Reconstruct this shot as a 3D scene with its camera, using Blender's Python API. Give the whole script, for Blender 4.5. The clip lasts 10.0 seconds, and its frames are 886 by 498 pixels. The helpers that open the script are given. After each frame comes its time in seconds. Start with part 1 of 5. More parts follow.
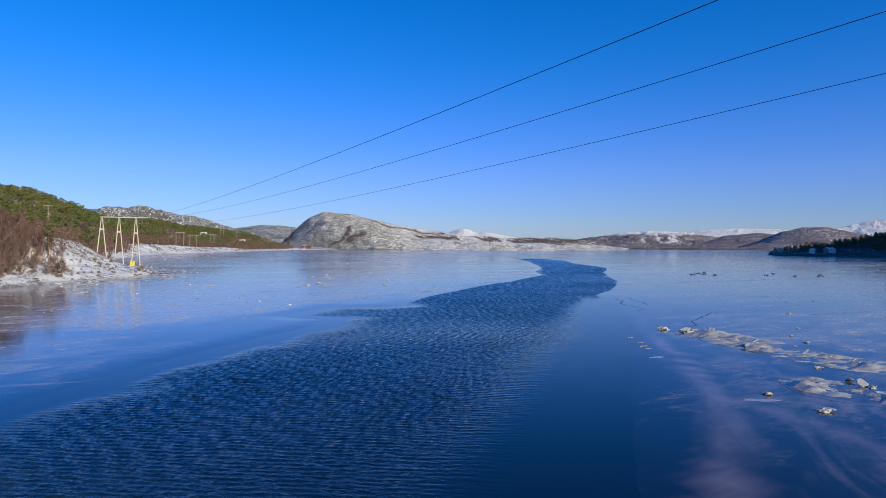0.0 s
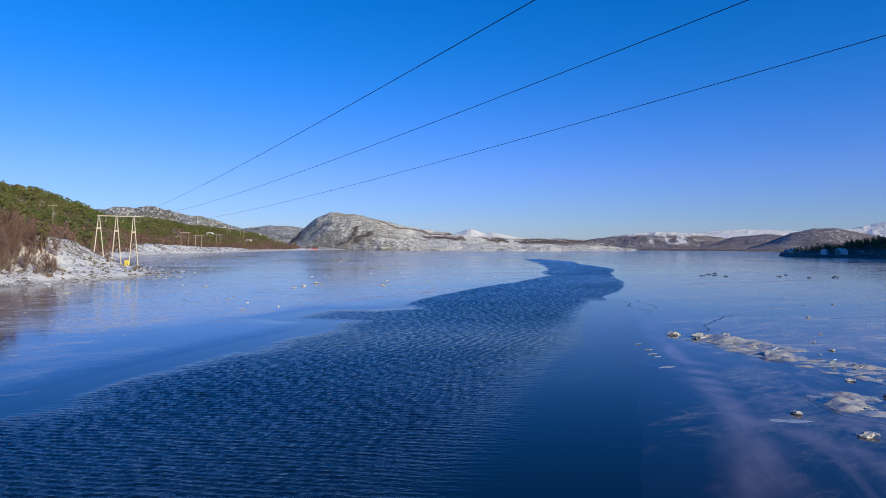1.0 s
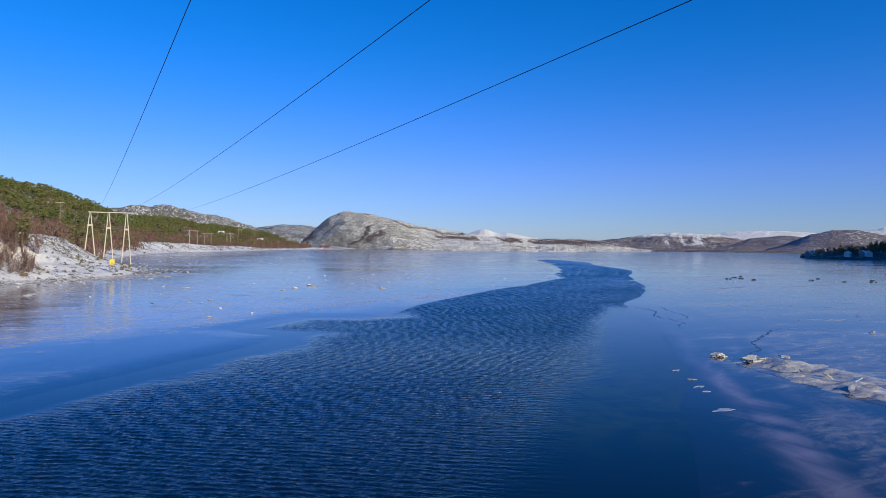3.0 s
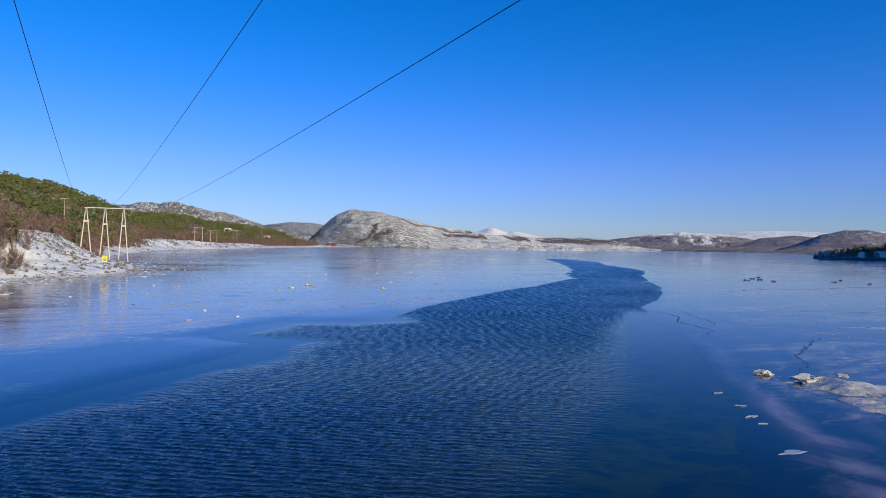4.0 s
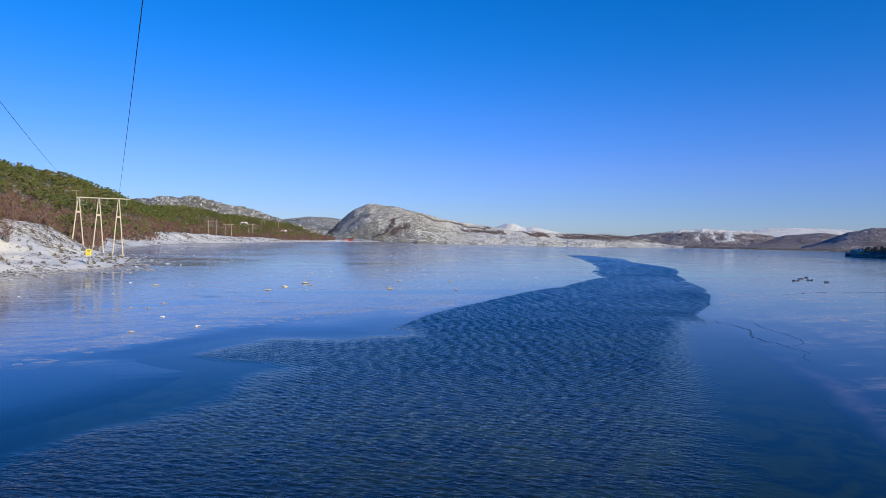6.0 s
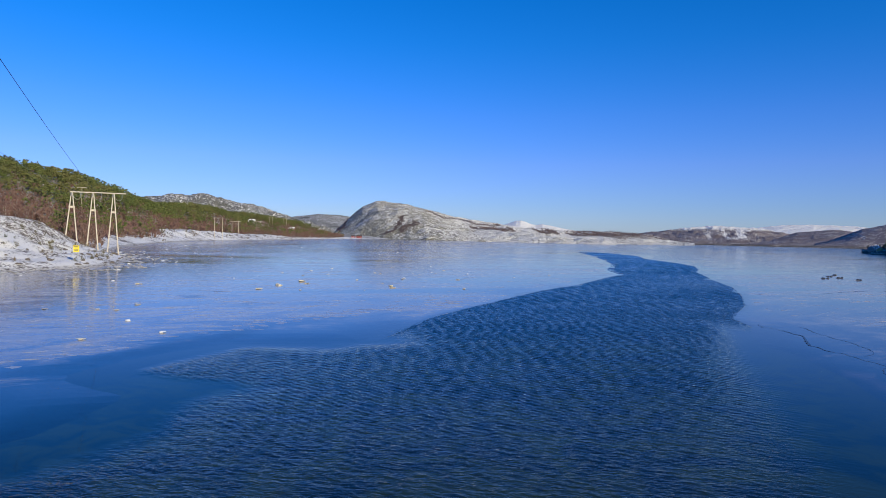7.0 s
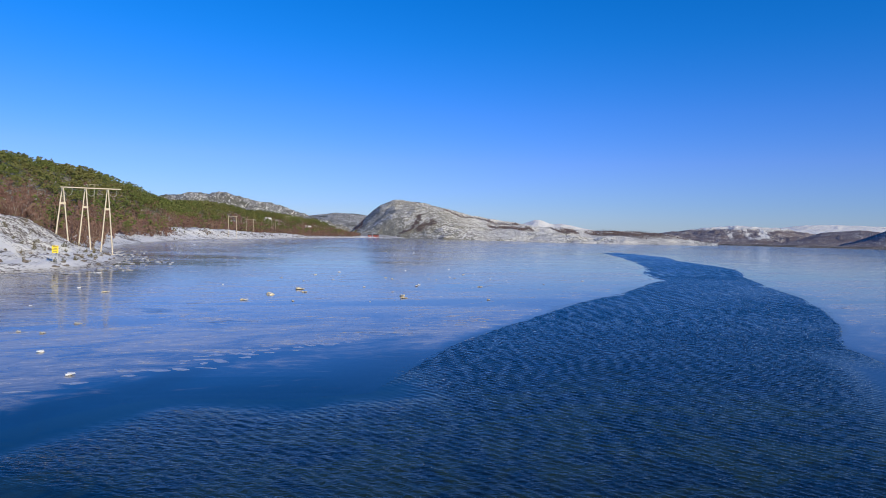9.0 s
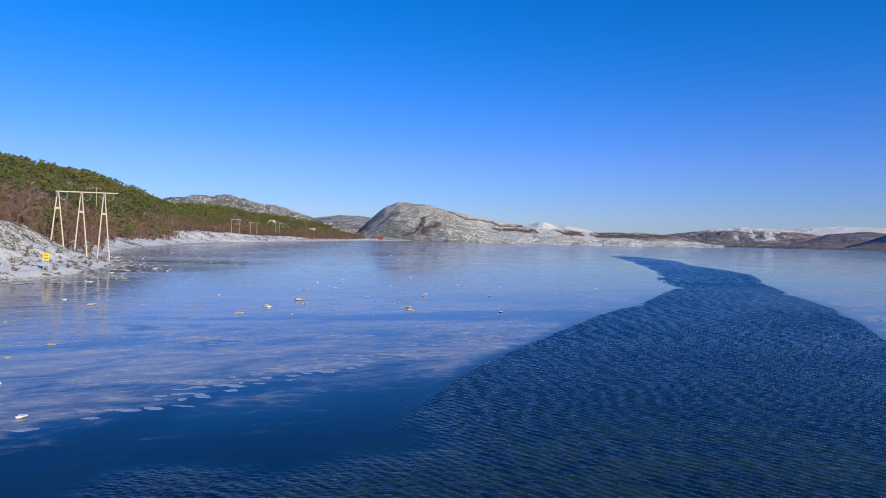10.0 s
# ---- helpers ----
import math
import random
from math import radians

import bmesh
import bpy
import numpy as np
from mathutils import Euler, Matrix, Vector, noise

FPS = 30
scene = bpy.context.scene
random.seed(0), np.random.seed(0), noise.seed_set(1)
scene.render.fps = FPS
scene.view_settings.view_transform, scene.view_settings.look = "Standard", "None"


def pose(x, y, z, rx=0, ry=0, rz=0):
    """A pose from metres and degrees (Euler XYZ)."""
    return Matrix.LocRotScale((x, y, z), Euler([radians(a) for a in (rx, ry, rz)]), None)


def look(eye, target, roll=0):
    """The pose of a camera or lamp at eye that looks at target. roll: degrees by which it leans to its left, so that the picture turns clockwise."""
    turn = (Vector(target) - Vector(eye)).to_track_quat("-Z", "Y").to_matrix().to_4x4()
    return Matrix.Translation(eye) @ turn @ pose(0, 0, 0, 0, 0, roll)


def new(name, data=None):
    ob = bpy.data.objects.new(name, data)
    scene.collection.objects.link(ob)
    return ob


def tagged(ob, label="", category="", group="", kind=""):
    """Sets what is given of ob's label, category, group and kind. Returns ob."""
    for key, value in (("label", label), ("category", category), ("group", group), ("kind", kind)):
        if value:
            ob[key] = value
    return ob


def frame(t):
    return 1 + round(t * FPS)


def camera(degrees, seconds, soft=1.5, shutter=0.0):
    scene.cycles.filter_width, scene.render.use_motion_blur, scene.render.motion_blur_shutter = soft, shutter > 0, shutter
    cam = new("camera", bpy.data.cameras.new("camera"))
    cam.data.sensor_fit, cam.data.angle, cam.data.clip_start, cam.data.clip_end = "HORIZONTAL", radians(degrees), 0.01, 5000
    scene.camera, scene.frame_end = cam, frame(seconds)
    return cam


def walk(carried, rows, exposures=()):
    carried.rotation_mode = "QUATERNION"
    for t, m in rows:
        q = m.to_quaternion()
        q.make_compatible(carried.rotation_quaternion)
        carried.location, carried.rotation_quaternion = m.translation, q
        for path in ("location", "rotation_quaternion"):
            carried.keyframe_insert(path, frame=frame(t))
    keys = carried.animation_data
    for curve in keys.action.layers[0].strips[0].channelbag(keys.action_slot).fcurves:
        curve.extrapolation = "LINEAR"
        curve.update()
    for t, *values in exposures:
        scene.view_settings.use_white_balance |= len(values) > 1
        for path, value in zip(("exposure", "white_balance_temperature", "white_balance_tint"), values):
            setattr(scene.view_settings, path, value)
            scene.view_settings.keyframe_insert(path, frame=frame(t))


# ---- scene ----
cam = camera(68.0, 10.0, soft=0.6)
PATH = [
    (0, (0.1, 1.858, 8.927), (0.464, 3.825, 8.917), 0.3),
    (0.5, (1.289, 4.207, 8.859), (1.641, 6.176, 8.85), 0.3),
    (1, (2.545, 6.647, 8.664), (2.886, 8.618, 8.656), 0.4),
    (1.5, (3.612, 9.352, 8.534), (3.941, 11.325, 8.528), 0.5),
    (2, (4.496, 12.088, 8.539), (4.815, 14.063, 8.533), 0.6),
    (2.5, (5.581, 15.178, 8.607), (5.891, 17.154, 8.6), 0.6),
    (4, (8.102, 25.478, 8.592), (8.379, 27.458, 8.578), 1.0),
    (4.5, (8.774, 29.216, 8.657), (9.039, 31.198, 8.64), 1.0),
    (5, (9.366, 32.961, 8.581), (9.619, 34.945, 8.56), 1.1),
    (5.5, (10.081, 36.942, 8.538), (10.32, 38.928, 8.513), 1.3),
    (7, (12.169, 49.455, 7.957), (12.364, 51.445, 7.919), 1.3),
    (7.5, (12.615, 53.896, 7.863), (12.803, 55.887, 7.822), 1.4),
    (8, (12.995, 57.946, 7.738), (13.166, 59.938, 7.697), 1.4),
    (8.5, (13.229, 61.77, 7.899), (13.384, 63.764, 7.858), 1.5),
    (9, (13.263, 65.095, 8.2), (13.405, 67.09, 8.158), 1.5),
    (9.5, (13.09, 68.299, 8.609), (13.225, 70.294, 8.567), 1.6),
    (10, (13.041, 70.673, 8.896), (13.17, 72.668, 8.86), 1.4),
]
walk(cam, [(t, look(e, g, r)) for t, e, g, r in PATH])

# ---- world, sun ----
SUN_AZ, SUN_EL = 146.0, 21.0
world = bpy.data.worlds.new("sky_world")
scene.world = world
world.use_nodes = True
wn = world.node_tree.nodes
wl = world.node_tree.links
sky = wn.new("ShaderNodeTexSky")
sky.sky_type = "NISHITA"
sky.sun_disc = False
sky.sun_elevation = radians(SUN_EL)
sky.sun_rotation = radians(SUN_AZ)
sky.air_density, sky.dust_density, sky.ozone_density = 1.2, 0.0, 9.0
deep = wn.new("ShaderNodeHueSaturation")
deep.inputs["Saturation"].default_value = 1.15
wl.new(sky.outputs[0], deep.inputs["Color"])
tone = wn.new("ShaderNodeMix")
tone.data_type, tone.blend_type = "RGBA", "MULTIPLY"
tone.inputs[0].default_value = 1.0
tone.inputs[7].default_value = (0.88, 0.90, 1.32, 1.0)
wl.new(deep.outputs[0], tone.inputs[6])
# the sky's colour by height: pale and violet low down, a purer blue above
where = wn.new("ShaderNodeTexCoord")
split = wn.new("ShaderNodeSeparateXYZ")
wl.new(where.outputs["Generated"], split.inputs[0])
ramp = wn.new("ShaderNodeValToRGB")
SKY_TINT = ((0.0, (0.45, 0.49, 0.47)), (0.05, (0.53, 0.49, 0.49)), (0.11, (0.69, 0.50, 0.52)), (0.18, (0.62, 0.51, 0.52)), (0.28, (0.26, 0.53, 0.50)), (0.38, (0.08, 0.53, 0.48)), (0.7, (0.15, 0.50, 0.50)))
while len(ramp.color_ramp.elements) < len(SKY_TINT):
    ramp.color_ramp.elements.new(0.5)
for step_, (at, c) in zip(ramp.color_ramp.elements, SKY_TINT):
    step_.position, step_.color = at, (*c, 1.0)
wl.new(split.outputs[2], ramp.inputs[0])
grade = wn.new("ShaderNodeMix")
grade.data_type, grade.blend_type = "RGBA", "MULTIPLY"
grade.inputs[0].default_value = 1.0
wl.new(tone.outputs[2], grade.inputs[6])
wl.new(ramp.outputs[0], grade.inputs[7])
wl.new(grade.outputs[2], wn["Background"].inputs[0])
wn["Background"].inputs[1].default_value = 0.235
sun = new("sun", bpy.data.lights.new("sun", "SUN"))
sun.data.energy, sun.data.angle, sun.data.color = 4.8, radians(0.6), (1.0, 0.89, 0.65)
a, e = radians(SUN_AZ), radians(SUN_EL)
sun.matrix_world = look((math.sin(a) * math.cos(e) * 500, math.cos(a) * math.cos(e) * 500, math.sin(e) * 500), (0, 0, 0))

# ---- materials ----
class Nodes:
    """Short names for building one material's nodes."""

    def __init__(self, name):
        self.m = bpy.data.materials.new(name)
        self.m.use_nodes = True
        self.t = self.m.node_tree
        self.bsdf = self.t.nodes["Principled BSDF"]
        self.pos = self.t.nodes.new("ShaderNodeNewGeometry").outputs["Position"]

    def put(self, value, socket):
        if isinstance(value, bpy.types.NodeSocket):
            self.t.links.new(value, socket)
        elif hasattr(socket.default_value, "__len__") and isinstance(value, (tuple, list)):
            socket.default_value = tuple(value) + (1.0,) * (len(socket.default_value) - len(value))
        else:
            socket.default_value = value

    def math(self, op, a, b=0.0, c=0.0, clamp=False):
        n = self.t.nodes.new("ShaderNodeMath")
        n.operation, n.use_clamp = op, clamp
        for v, s in zip((a, b, c), n.inputs):
            self.put(v, s)
        return n.outputs[0]

    def scaled(self, x, y, z, turn=0.0):
        n = self.t.nodes.new("ShaderNodeMapping")
        self.put(self.pos, n.inputs[0])
        n.vector_type = "TEXTURE"
        n.inputs["Rotation"].default_value = (0, 0, radians(turn))
        n.inputs["Scale"].default_value = (1 / x, 1 / y, 1 / z)
        return n.outputs[0]

    def noise(self, scale, detail=4.0, rough=0.55, vector=None, twist=0.0):
        n = self.t.nodes.new("ShaderNodeTexNoise")
        self.put(self.pos if vector is None else vector, n.inputs["Vector"])
        n.inputs["Scale"].default_value, n.inputs["Detail"].default_value = scale, detail
        n.inputs["Roughness"].default_value, n.inputs["Distortion"].default_value = rough, twist
        return n.outputs[0]

    def step(self, value, low, high, a=0.0, b=1.0):
        n = self.t.nodes.new("ShaderNodeMapRange")
        n.interpolation_type = "SMOOTHSTEP"
        for v, s in zip((value, low, high, a, b), n.inputs):
            self.put(v, s)
        return n.outputs[0]

    def mix(self, factor, a, b):
        n = self.t.nodes.new("ShaderNodeMix")
        n.data_type = "RGBA"
        self.put(factor, n.inputs[0])
        self.put(a, n.inputs[6])
        self.put(b, n.inputs[7])
        return n.outputs[2]

    def attr(self, name):
        n = self.t.nodes.new("ShaderNodeAttribute")
        n.attribute_name = name
        return n.outputs["Fac"]

    def random(self, island=False):
        if island:
            return self.t.nodes.new("ShaderNodeNewGeometry").outputs["Random Per Island"]
        return self.t.nodes.new("ShaderNodeObjectInfo").outputs["Random"]

    def normal_z(self):
        n = self.t.nodes.new("ShaderNodeSeparateXYZ")
        self.t.links.new(self.t.nodes.new("ShaderNodeNewGeometry").outputs["Normal"], n.inputs[0])
        return n.outputs[2]

    def bump(self, height, strength, distance, under=None):
        n = self.t.nodes.new("ShaderNodeBump")
        self.put(strength, n.inputs["Strength"])
        n.inputs["Distance"].default_value = distance
        self.put(height, n.inputs["Height"])
        if under is not None:
            self.t.links.new(under, n.inputs["Normal"])
        return n.outputs[0]

    def done(self, color, rough=0.8, metal=0.0, normal=None, spec=None, ior=None):
        self.put(color, self.bsdf.inputs["Base Color"])
        self.put(rough, self.bsdf.inputs["Roughness"])
        self.put(metal, self.bsdf.inputs["Metallic"])
        if normal is not None:
            self.put(normal, self.bsdf.inputs["Normal"])
        if spec is not None:
            self.put(spec, self.bsdf.inputs["Specular IOR Level"])
        if ior is not None:
            self.bsdf.inputs["IOR"].default_value = ior
        return self.m


def plain(name, color, other, scale, rough=0.7, metal=0.0, bump=0.0):
    """A surface of two close tones, mottled at two scales."""
    n = Nodes(name)
    f = n.math("ADD", n.math("MULTIPLY", n.noise(scale), 0.6), n.math("MULTIPLY", n.noise(scale * 7), 0.4))
    nor = n.bump(n.noise(scale * 5), 0.6, bump) if bump else None
    return n.done(n.mix(n.step(f, 0.35, 0.65), color, other), rough, metal, nor)


def water_material():
    n = Nodes("sea_water")
    long = n.noise(1.0, 3.0, 0.55, n.scaled(0.75, 1.7, 1.0, -22), 0.6)
    short = n.noise(1.0, 3.0, 0.6, n.scaled(2.6, 5.2, 1.0, -14), 0.5)
    h = n.math("ADD", n.math("MULTIPLY", long, 1.5), n.math("MULTIPLY", short, 1.0))
    patch = n.noise(0.45, 6.0, 0.62, None, 0.8)
    shoal = n.math("MULTIPLY", n.attr("shoal"), n.step(patch, 0.40, 0.60, 0.12, 0.95))
    col = n.mix(n.step(n.noise(0.05, 3.0), 0.35, 0.65), (0.0015, 0.008, 0.023), (0.002, 0.010, 0.027))
    col = n.mix(shoal, col, (0.015, 0.029, 0.019))
    return n.done(col, 0.05, normal=n.bump(n.math("MULTIPLY", h, n.attr("ripple")), 1.0, 0.10), ior=1.22)


def ice_material():
    n = Nodes("sea_ice")
    thick, ribbon, silt = n.attr("thick"), n.attr("ribbon"), n.attr("silt")
    streak = n.noise(1.0, 7.0, 0.64, n.scaled(0.055, 0.13, 1.0, 26), 2.4)
    fine = n.noise(1.0, 7.0, 0.68, n.scaled(0.36, 0.80, 1.0, 18), 1.8)
    swirl = n.noise(1.0, 3.0, 0.5, n.scaled(0.42, 0.11, 1.0, -24), 1.6)
    broad = n.noise(0.014, 4.0, 0.55, None, 0.8)
    k = n.math("ADD", n.math("MULTIPLY", thick, 0.8), n.math("MULTIPLY", n.math("SUBTRACT", streak, 0.5), 1.4))
    k = n.math("ADD", k, n.math("MULTIPLY", n.math("SUBTRACT", fine, 0.5), 1.1))
    band = n.noise(1.0, 4.0, 0.55, n.scaled(0.014, 0.075, 1.0, 18), 1.2)
    k = n.math("ADD", k, n.math("MULTIPLY", n.math("SUBTRACT", band, 0.5), 0.9))
    swath = n.noise(1.0, 5.0, 0.6, n.scaled(0.005, 0.030, 1.0, 12), 1.5)
    k = n.math("SUBTRACT", k, n.math("MULTIPLY", n.step(swath, 0.53, 0.63), 0.38))
    k = n.step(k, 0.20, 1.04)
    k = n.math("MULTIPLY", k, n.step(broad, 0.32, 0.60, 0.62, 1.0))
    frost = n.math("ADD", n.math("MULTIPLY", fine, 0.62), n.math("MULTIPLY", streak, 0.38))
    frost = n.math("MULTIPLY", n.step(frost, 0.56, 0.61), n.step(thick, 0.55, 0.75))
    # refrozen cracks: thin wandering lines
    wander = n.noise(1.0, 4.0, 0.55, n.scaled(0.022, 0.060, 1.0, 14), 1.8)
    line = n.step(n.math("ABSOLUTE", n.math("SUBTRACT", wander, 0.5)), 0.003, 0.017, 1.0, 0.0)
    line = n.math("MULTIPLY", line, n.step(n.noise(0.05, 3.0), 0.48, 0.58))
    line = n.math("MULTIPLY", line, n.step(thick, 0.3, 0.6))
    col = n.mix(k, (0.005, 0.013, 0.036), (0.42, 0.385, 0.335))
    mud = n.math("MULTIPLY", silt, n.step(n.math("ADD", n.math("MULTIPLY", swirl, 0.8), n.math("MULTIPLY", fine, 0.2)), 0.42, 0.66, 0.05, 0.58))
    mud = n.math("MAXIMUM", mud, n.math("MULTIPLY", ribbon, n.step(swirl, 0.3, 0.6, 0.45, 0.95)))
    col = n.mix(mud, col, (0.20, 0.165, 0.21))
    col = n.mix(n.math("MULTIPLY", frost, 0.55), col, (0.74, 0.72, 0.68))
    col = n.mix(n.math("MULTIPLY", line, 0.8), col, (0.010, 0.030, 0.090))
    rough = n.math("ADD", n.math("MULTIPLY", k, 0.10), 0.06)
    rough = n.math("ADD", rough, n.math("MULTIPLY", frost, 0.30))
    nor = n.bump(streak, 0.10, 0.03, n.bump(fine, 0.18, 0.015))
    gloss = n.math("SUBTRACT", n.math("SUBTRACT", n.step(thick, 0.04, 0.35, 0.28, 0.5), n.math("MULTIPLY", k, 0.30)), n.math("MULTIPLY", frost, 0.14), clamp=True)
    return n.done(col, rough, normal=nor, spec=gloss, ior=1.31)


def ground_material():
    n = Nodes("snowy_ground")
    big, mid, fine = n.noise(0.06, 4.0), n.noise(0.35, 5.0, 0.6), n.noise(2.2, 5.0, 0.65)
    flat = n.step(n.normal_z(), 0.25, 0.80)
    tide = n.attr("tide")
    s = n.math("ADD", n.math("MULTIPLY", flat, 0.55), n.math("MULTIPLY", mid, 0.55))
    s = n.math("ADD", s, n.math("MULTIPLY", n.math("SUBTRACT", fine, 0.5), 0.9))
    s = n.math("ADD", s, n.math("MULTIPLY", n.math("SUBTRACT", big, 0.5), 0.6))
    s = n.step(s, 0.69, 0.81)
    wood = n.attr("wood")
    s = n.math("MULTIPLY", s, n.math("SUBTRACT", 1.0, n.math("MULTIPLY", wood, n.step(mid, 0.35, 0.6, 0.95, 0.55))))
    s = n.math("MULTIPLY", s, n.math("SUBTRACT", 1.0, n.math("MULTIPLY", tide, n.step(fine, 0.35, 0.6, 0.9, 0.3))))
    earth = n.mix(n.step(fine, 0.35, 0.65), (0.07, 0.05, 0.035), (0.20, 0.165, 0.11))
    earth = n.mix(wood, earth, n.mix(n.step(fine, 0.4, 0.6), (0.045, 0.045, 0.022), (0.09, 0.075, 0.045)))
    col = n.mix(s, earth, (0.82, 0.80, 0.72))
    return n.done(col, n.mix(s, (0.9, 0.9, 0.9), (0.6, 0.6, 0.6)), normal=n.bump(fine, 0.7, 0.18, n.bump(mid, 0.6, 0.6)))


def mountain_material(name, rock, dark, brush, snow_cut, brush_cut, scale=1.0):
    """Rock with snow on its ledges and brushwood in patches. Low cuts give more of each."""
    n = Nodes(name)
    v = n.scaled(0.012 * scale, 0.012 * scale, 0.02 * scale)
    big = n.noise(0.6, 5.0, 0.6, v)
    mid = n.noise(2.6, 6.0, 0.65, v, 0.5)
    fine = n.noise(9.0, 6.0, 0.7, v)
    flat = n.step(n.normal_z(), 0.45, 0.95)
    s = n.math("ADD", n.math("MULTIPLY", flat, 0.3), n.math("MULTIPLY", mid, 0.6))
    s = n.math("ADD", s, n.math("MULTIPLY", n.math("SUBTRACT", fine, 0.264), 2.2))
    s = n.math("ADD", s, n.math("MULTIPLY", big, 0.4))
    s = n.math("ADD", s, n.math("MULTIPLY", n.attr("high"), 0.42))
    s = n.step(s, snow_cut - 0.03, snow_cut + 0.03)
    b = n.math("ADD", n.math("MULTIPLY", n.noise(1.1, 4.0, 0.6, n.scaled(0.006 * scale, 0.006 * scale, 0.016 * scale, 30)), 0.8), n.math("MULTIPLY", mid, 0.2))
    b = n.math("MULTIPLY", n.step(b, brush_cut, brush_cut + 0.09), n.step(fine, 0.3, 0.5, 0.6, 1.0))
    b = n.math("MULTIPLY", b, n.math("SUBTRACT", 1.0, n.attr("high")))
    grove = n.math("ADD", n.attr("grove"), n.math("MULTIPLY", n.math("SUBTRACT", mid, 0.5), 2.6))
    b = n.math("MAXIMUM", b, n.math("MULTIPLY", n.step(grove, 0.52, 0.72), n.step(fine, 0.36, 0.52, 0.35, 1.0)))
    col = n.mix(n.step(fine, 0.35, 0.62), dark, rock)
    col = n.mix(s, col, (0.83, 0.81, 0.72))
    col = n.mix(b, col, brush)
    return n.done(col, 0.85, normal=n.bump(mid, 1.0, 8.0 / scale, n.bump(fine, 0.9, 3.0 / scale)))


def leaf_material(name, a, b, c, island=True):
    n = Nodes(name)
    r = n.random(island)
    tone = n.mix(n.step(r, 0.1, 0.9), a, b)
    tone = n.mix(n.step(n.noise(0.03, 3.0), 0.4, 0.65), tone, c)
    return n.done(tone, 0.75, spec=0.25)


WATER, ICE, GROUND = water_material(), ice_material(), ground_material()
SNOW = plain("crusted_snow", (0.82, 0.82, 0.80), (0.70, 0.71, 0.70), 0.8, 0.6, bump=0.08)
FLOE = plain("weathered_ice", (0.40, 0.38, 0.32), (0.58, 0.55, 0.48), 2.0, 0.35, bump=0.05)
# ridge colour paints in light: cream as sunlit faces, blue-grey as shaded, by noise
RIDGE_N = Nodes("ridge_ice")
RIDGE = RIDGE_N.done(RIDGE_N.mix(RIDGE_N.step(RIDGE_N.math("ADD", RIDGE_N.noise(0.9, 5.0), RIDGE_N.math("MULTIPLY", RIDGE_N.noise(4.0, 4.0), 0.4)), 0.52, 0.82), (0.19, 0.22, 0.30), (0.52, 0.48, 0.39)),
                     0.3, normal=RIDGE_N.bump(RIDGE_N.noise(3.0, 5.0), 0.7, 0.10))
PLATE = plain("thin_white_ice", (0.25, 0.28, 0.36), (0.42, 0.43, 0.46), 1.2, 0.3, bump=0.02)
FLOE_BLUE = plain("clear_ice", (0.28, 0.40, 0.56), (0.55, 0.62, 0.68), 1.5, 0.2, bump=0.04)
FLOE_YELLOW = plain("stained_ice", (0.60, 0.50, 0.29), (0.70, 0.64, 0.48), 2.0, 0.4, bump=0.05)
# near-black for dirty lumps and cracks, and for shade painted under floe and ridges
DARK = plain("dark_ice_and_shade", (0.02, 0.025, 0.04), (0.05, 0.055, 0.06), 2.0, 0.3)
ROCK = plain("shore_rock", (0.085, 0.07, 0.055), (0.20, 0.17, 0.14), 1.5, 0.85, bump=0.08)
BROWN_ROCK = plain("rusty_rock", (0.12, 0.07, 0.045), (0.20, 0.12, 0.075), 1.5, 0.85, bump=0.06)
POLE = plain("weathered_pole", (0.50, 0.43, 0.32), (0.62, 0.56, 0.45), 1.2, 0.75)
STEEL = plain("galvanised_steel", (0.46, 0.46, 0.44), (0.58, 0.57, 0.54), 2.0, 0.5, 0.4)
WIRE = plain("aluminium_wire", (0.05, 0.05, 0.055), (0.08, 0.08, 0.085), 4.0, 0.5, 0.5)
GLASS_INS = plain("glazed_insulator", (0.26, 0.30, 0.28), (0.36, 0.38, 0.36), 3.0, 0.2)
YELLOW = plain("yellow_paint", (0.80, 0.62, 0.02), (0.72, 0.55, 0.02), 3.0, 0.5)
BLACK = plain("black_paint", (0.02, 0.02, 0.02), (0.04, 0.04, 0.04), 3.0, 0.6)
BARK = plain("pine_bark", (0.13, 0.08, 0.05), (0.20, 0.12, 0.075), 2.0, 0.9)
BIRCH_BARK = plain("birch_bark", (0.36, 0.32, 0.28), (0.20, 0.16, 0.14), 1.5, 0.85)
NEEDLES = leaf_material("pine_needles", (0.065, 0.088, 0.022), (0.115, 0.135, 0.034), (0.13, 0.125, 0.040))
TWIGS = leaf_material("birch_twigs", (0.115, 0.066, 0.052), (0.20, 0.128, 0.098), (0.155, 0.086, 0.070))
BUSH = leaf_material("dry_shrub", (0.16, 0.12, 0.07), (0.24, 0.18, 0.10), (0.10, 0.11, 0.04))
RED = plain("red_boards", (0.34, 0.035, 0.025), (0.26, 0.03, 0.02), 1.0, 0.7)
WHITE = plain("white_boards", (0.78, 0.77, 0.74), (0.66, 0.65, 0.62), 1.0, 0.6)
OCHRE = plain("ochre_boards", (0.50, 0.36, 0.16), (0.42, 0.30, 0.14), 1.0, 0.7)
DARK_ROOF = plain("dark_roofing", (0.05, 0.045, 0.045), (0.09, 0.07, 0.065), 1.0, 0.8)
GREY = plain("grey_boards", (0.22, 0.22, 0.22), (0.30, 0.30, 0.30), 1.0, 0.7)
PANE = plain("window_glass", (0.02, 0.025, 0.03), (0.03, 0.035, 0.04), 1.0, 0.05)


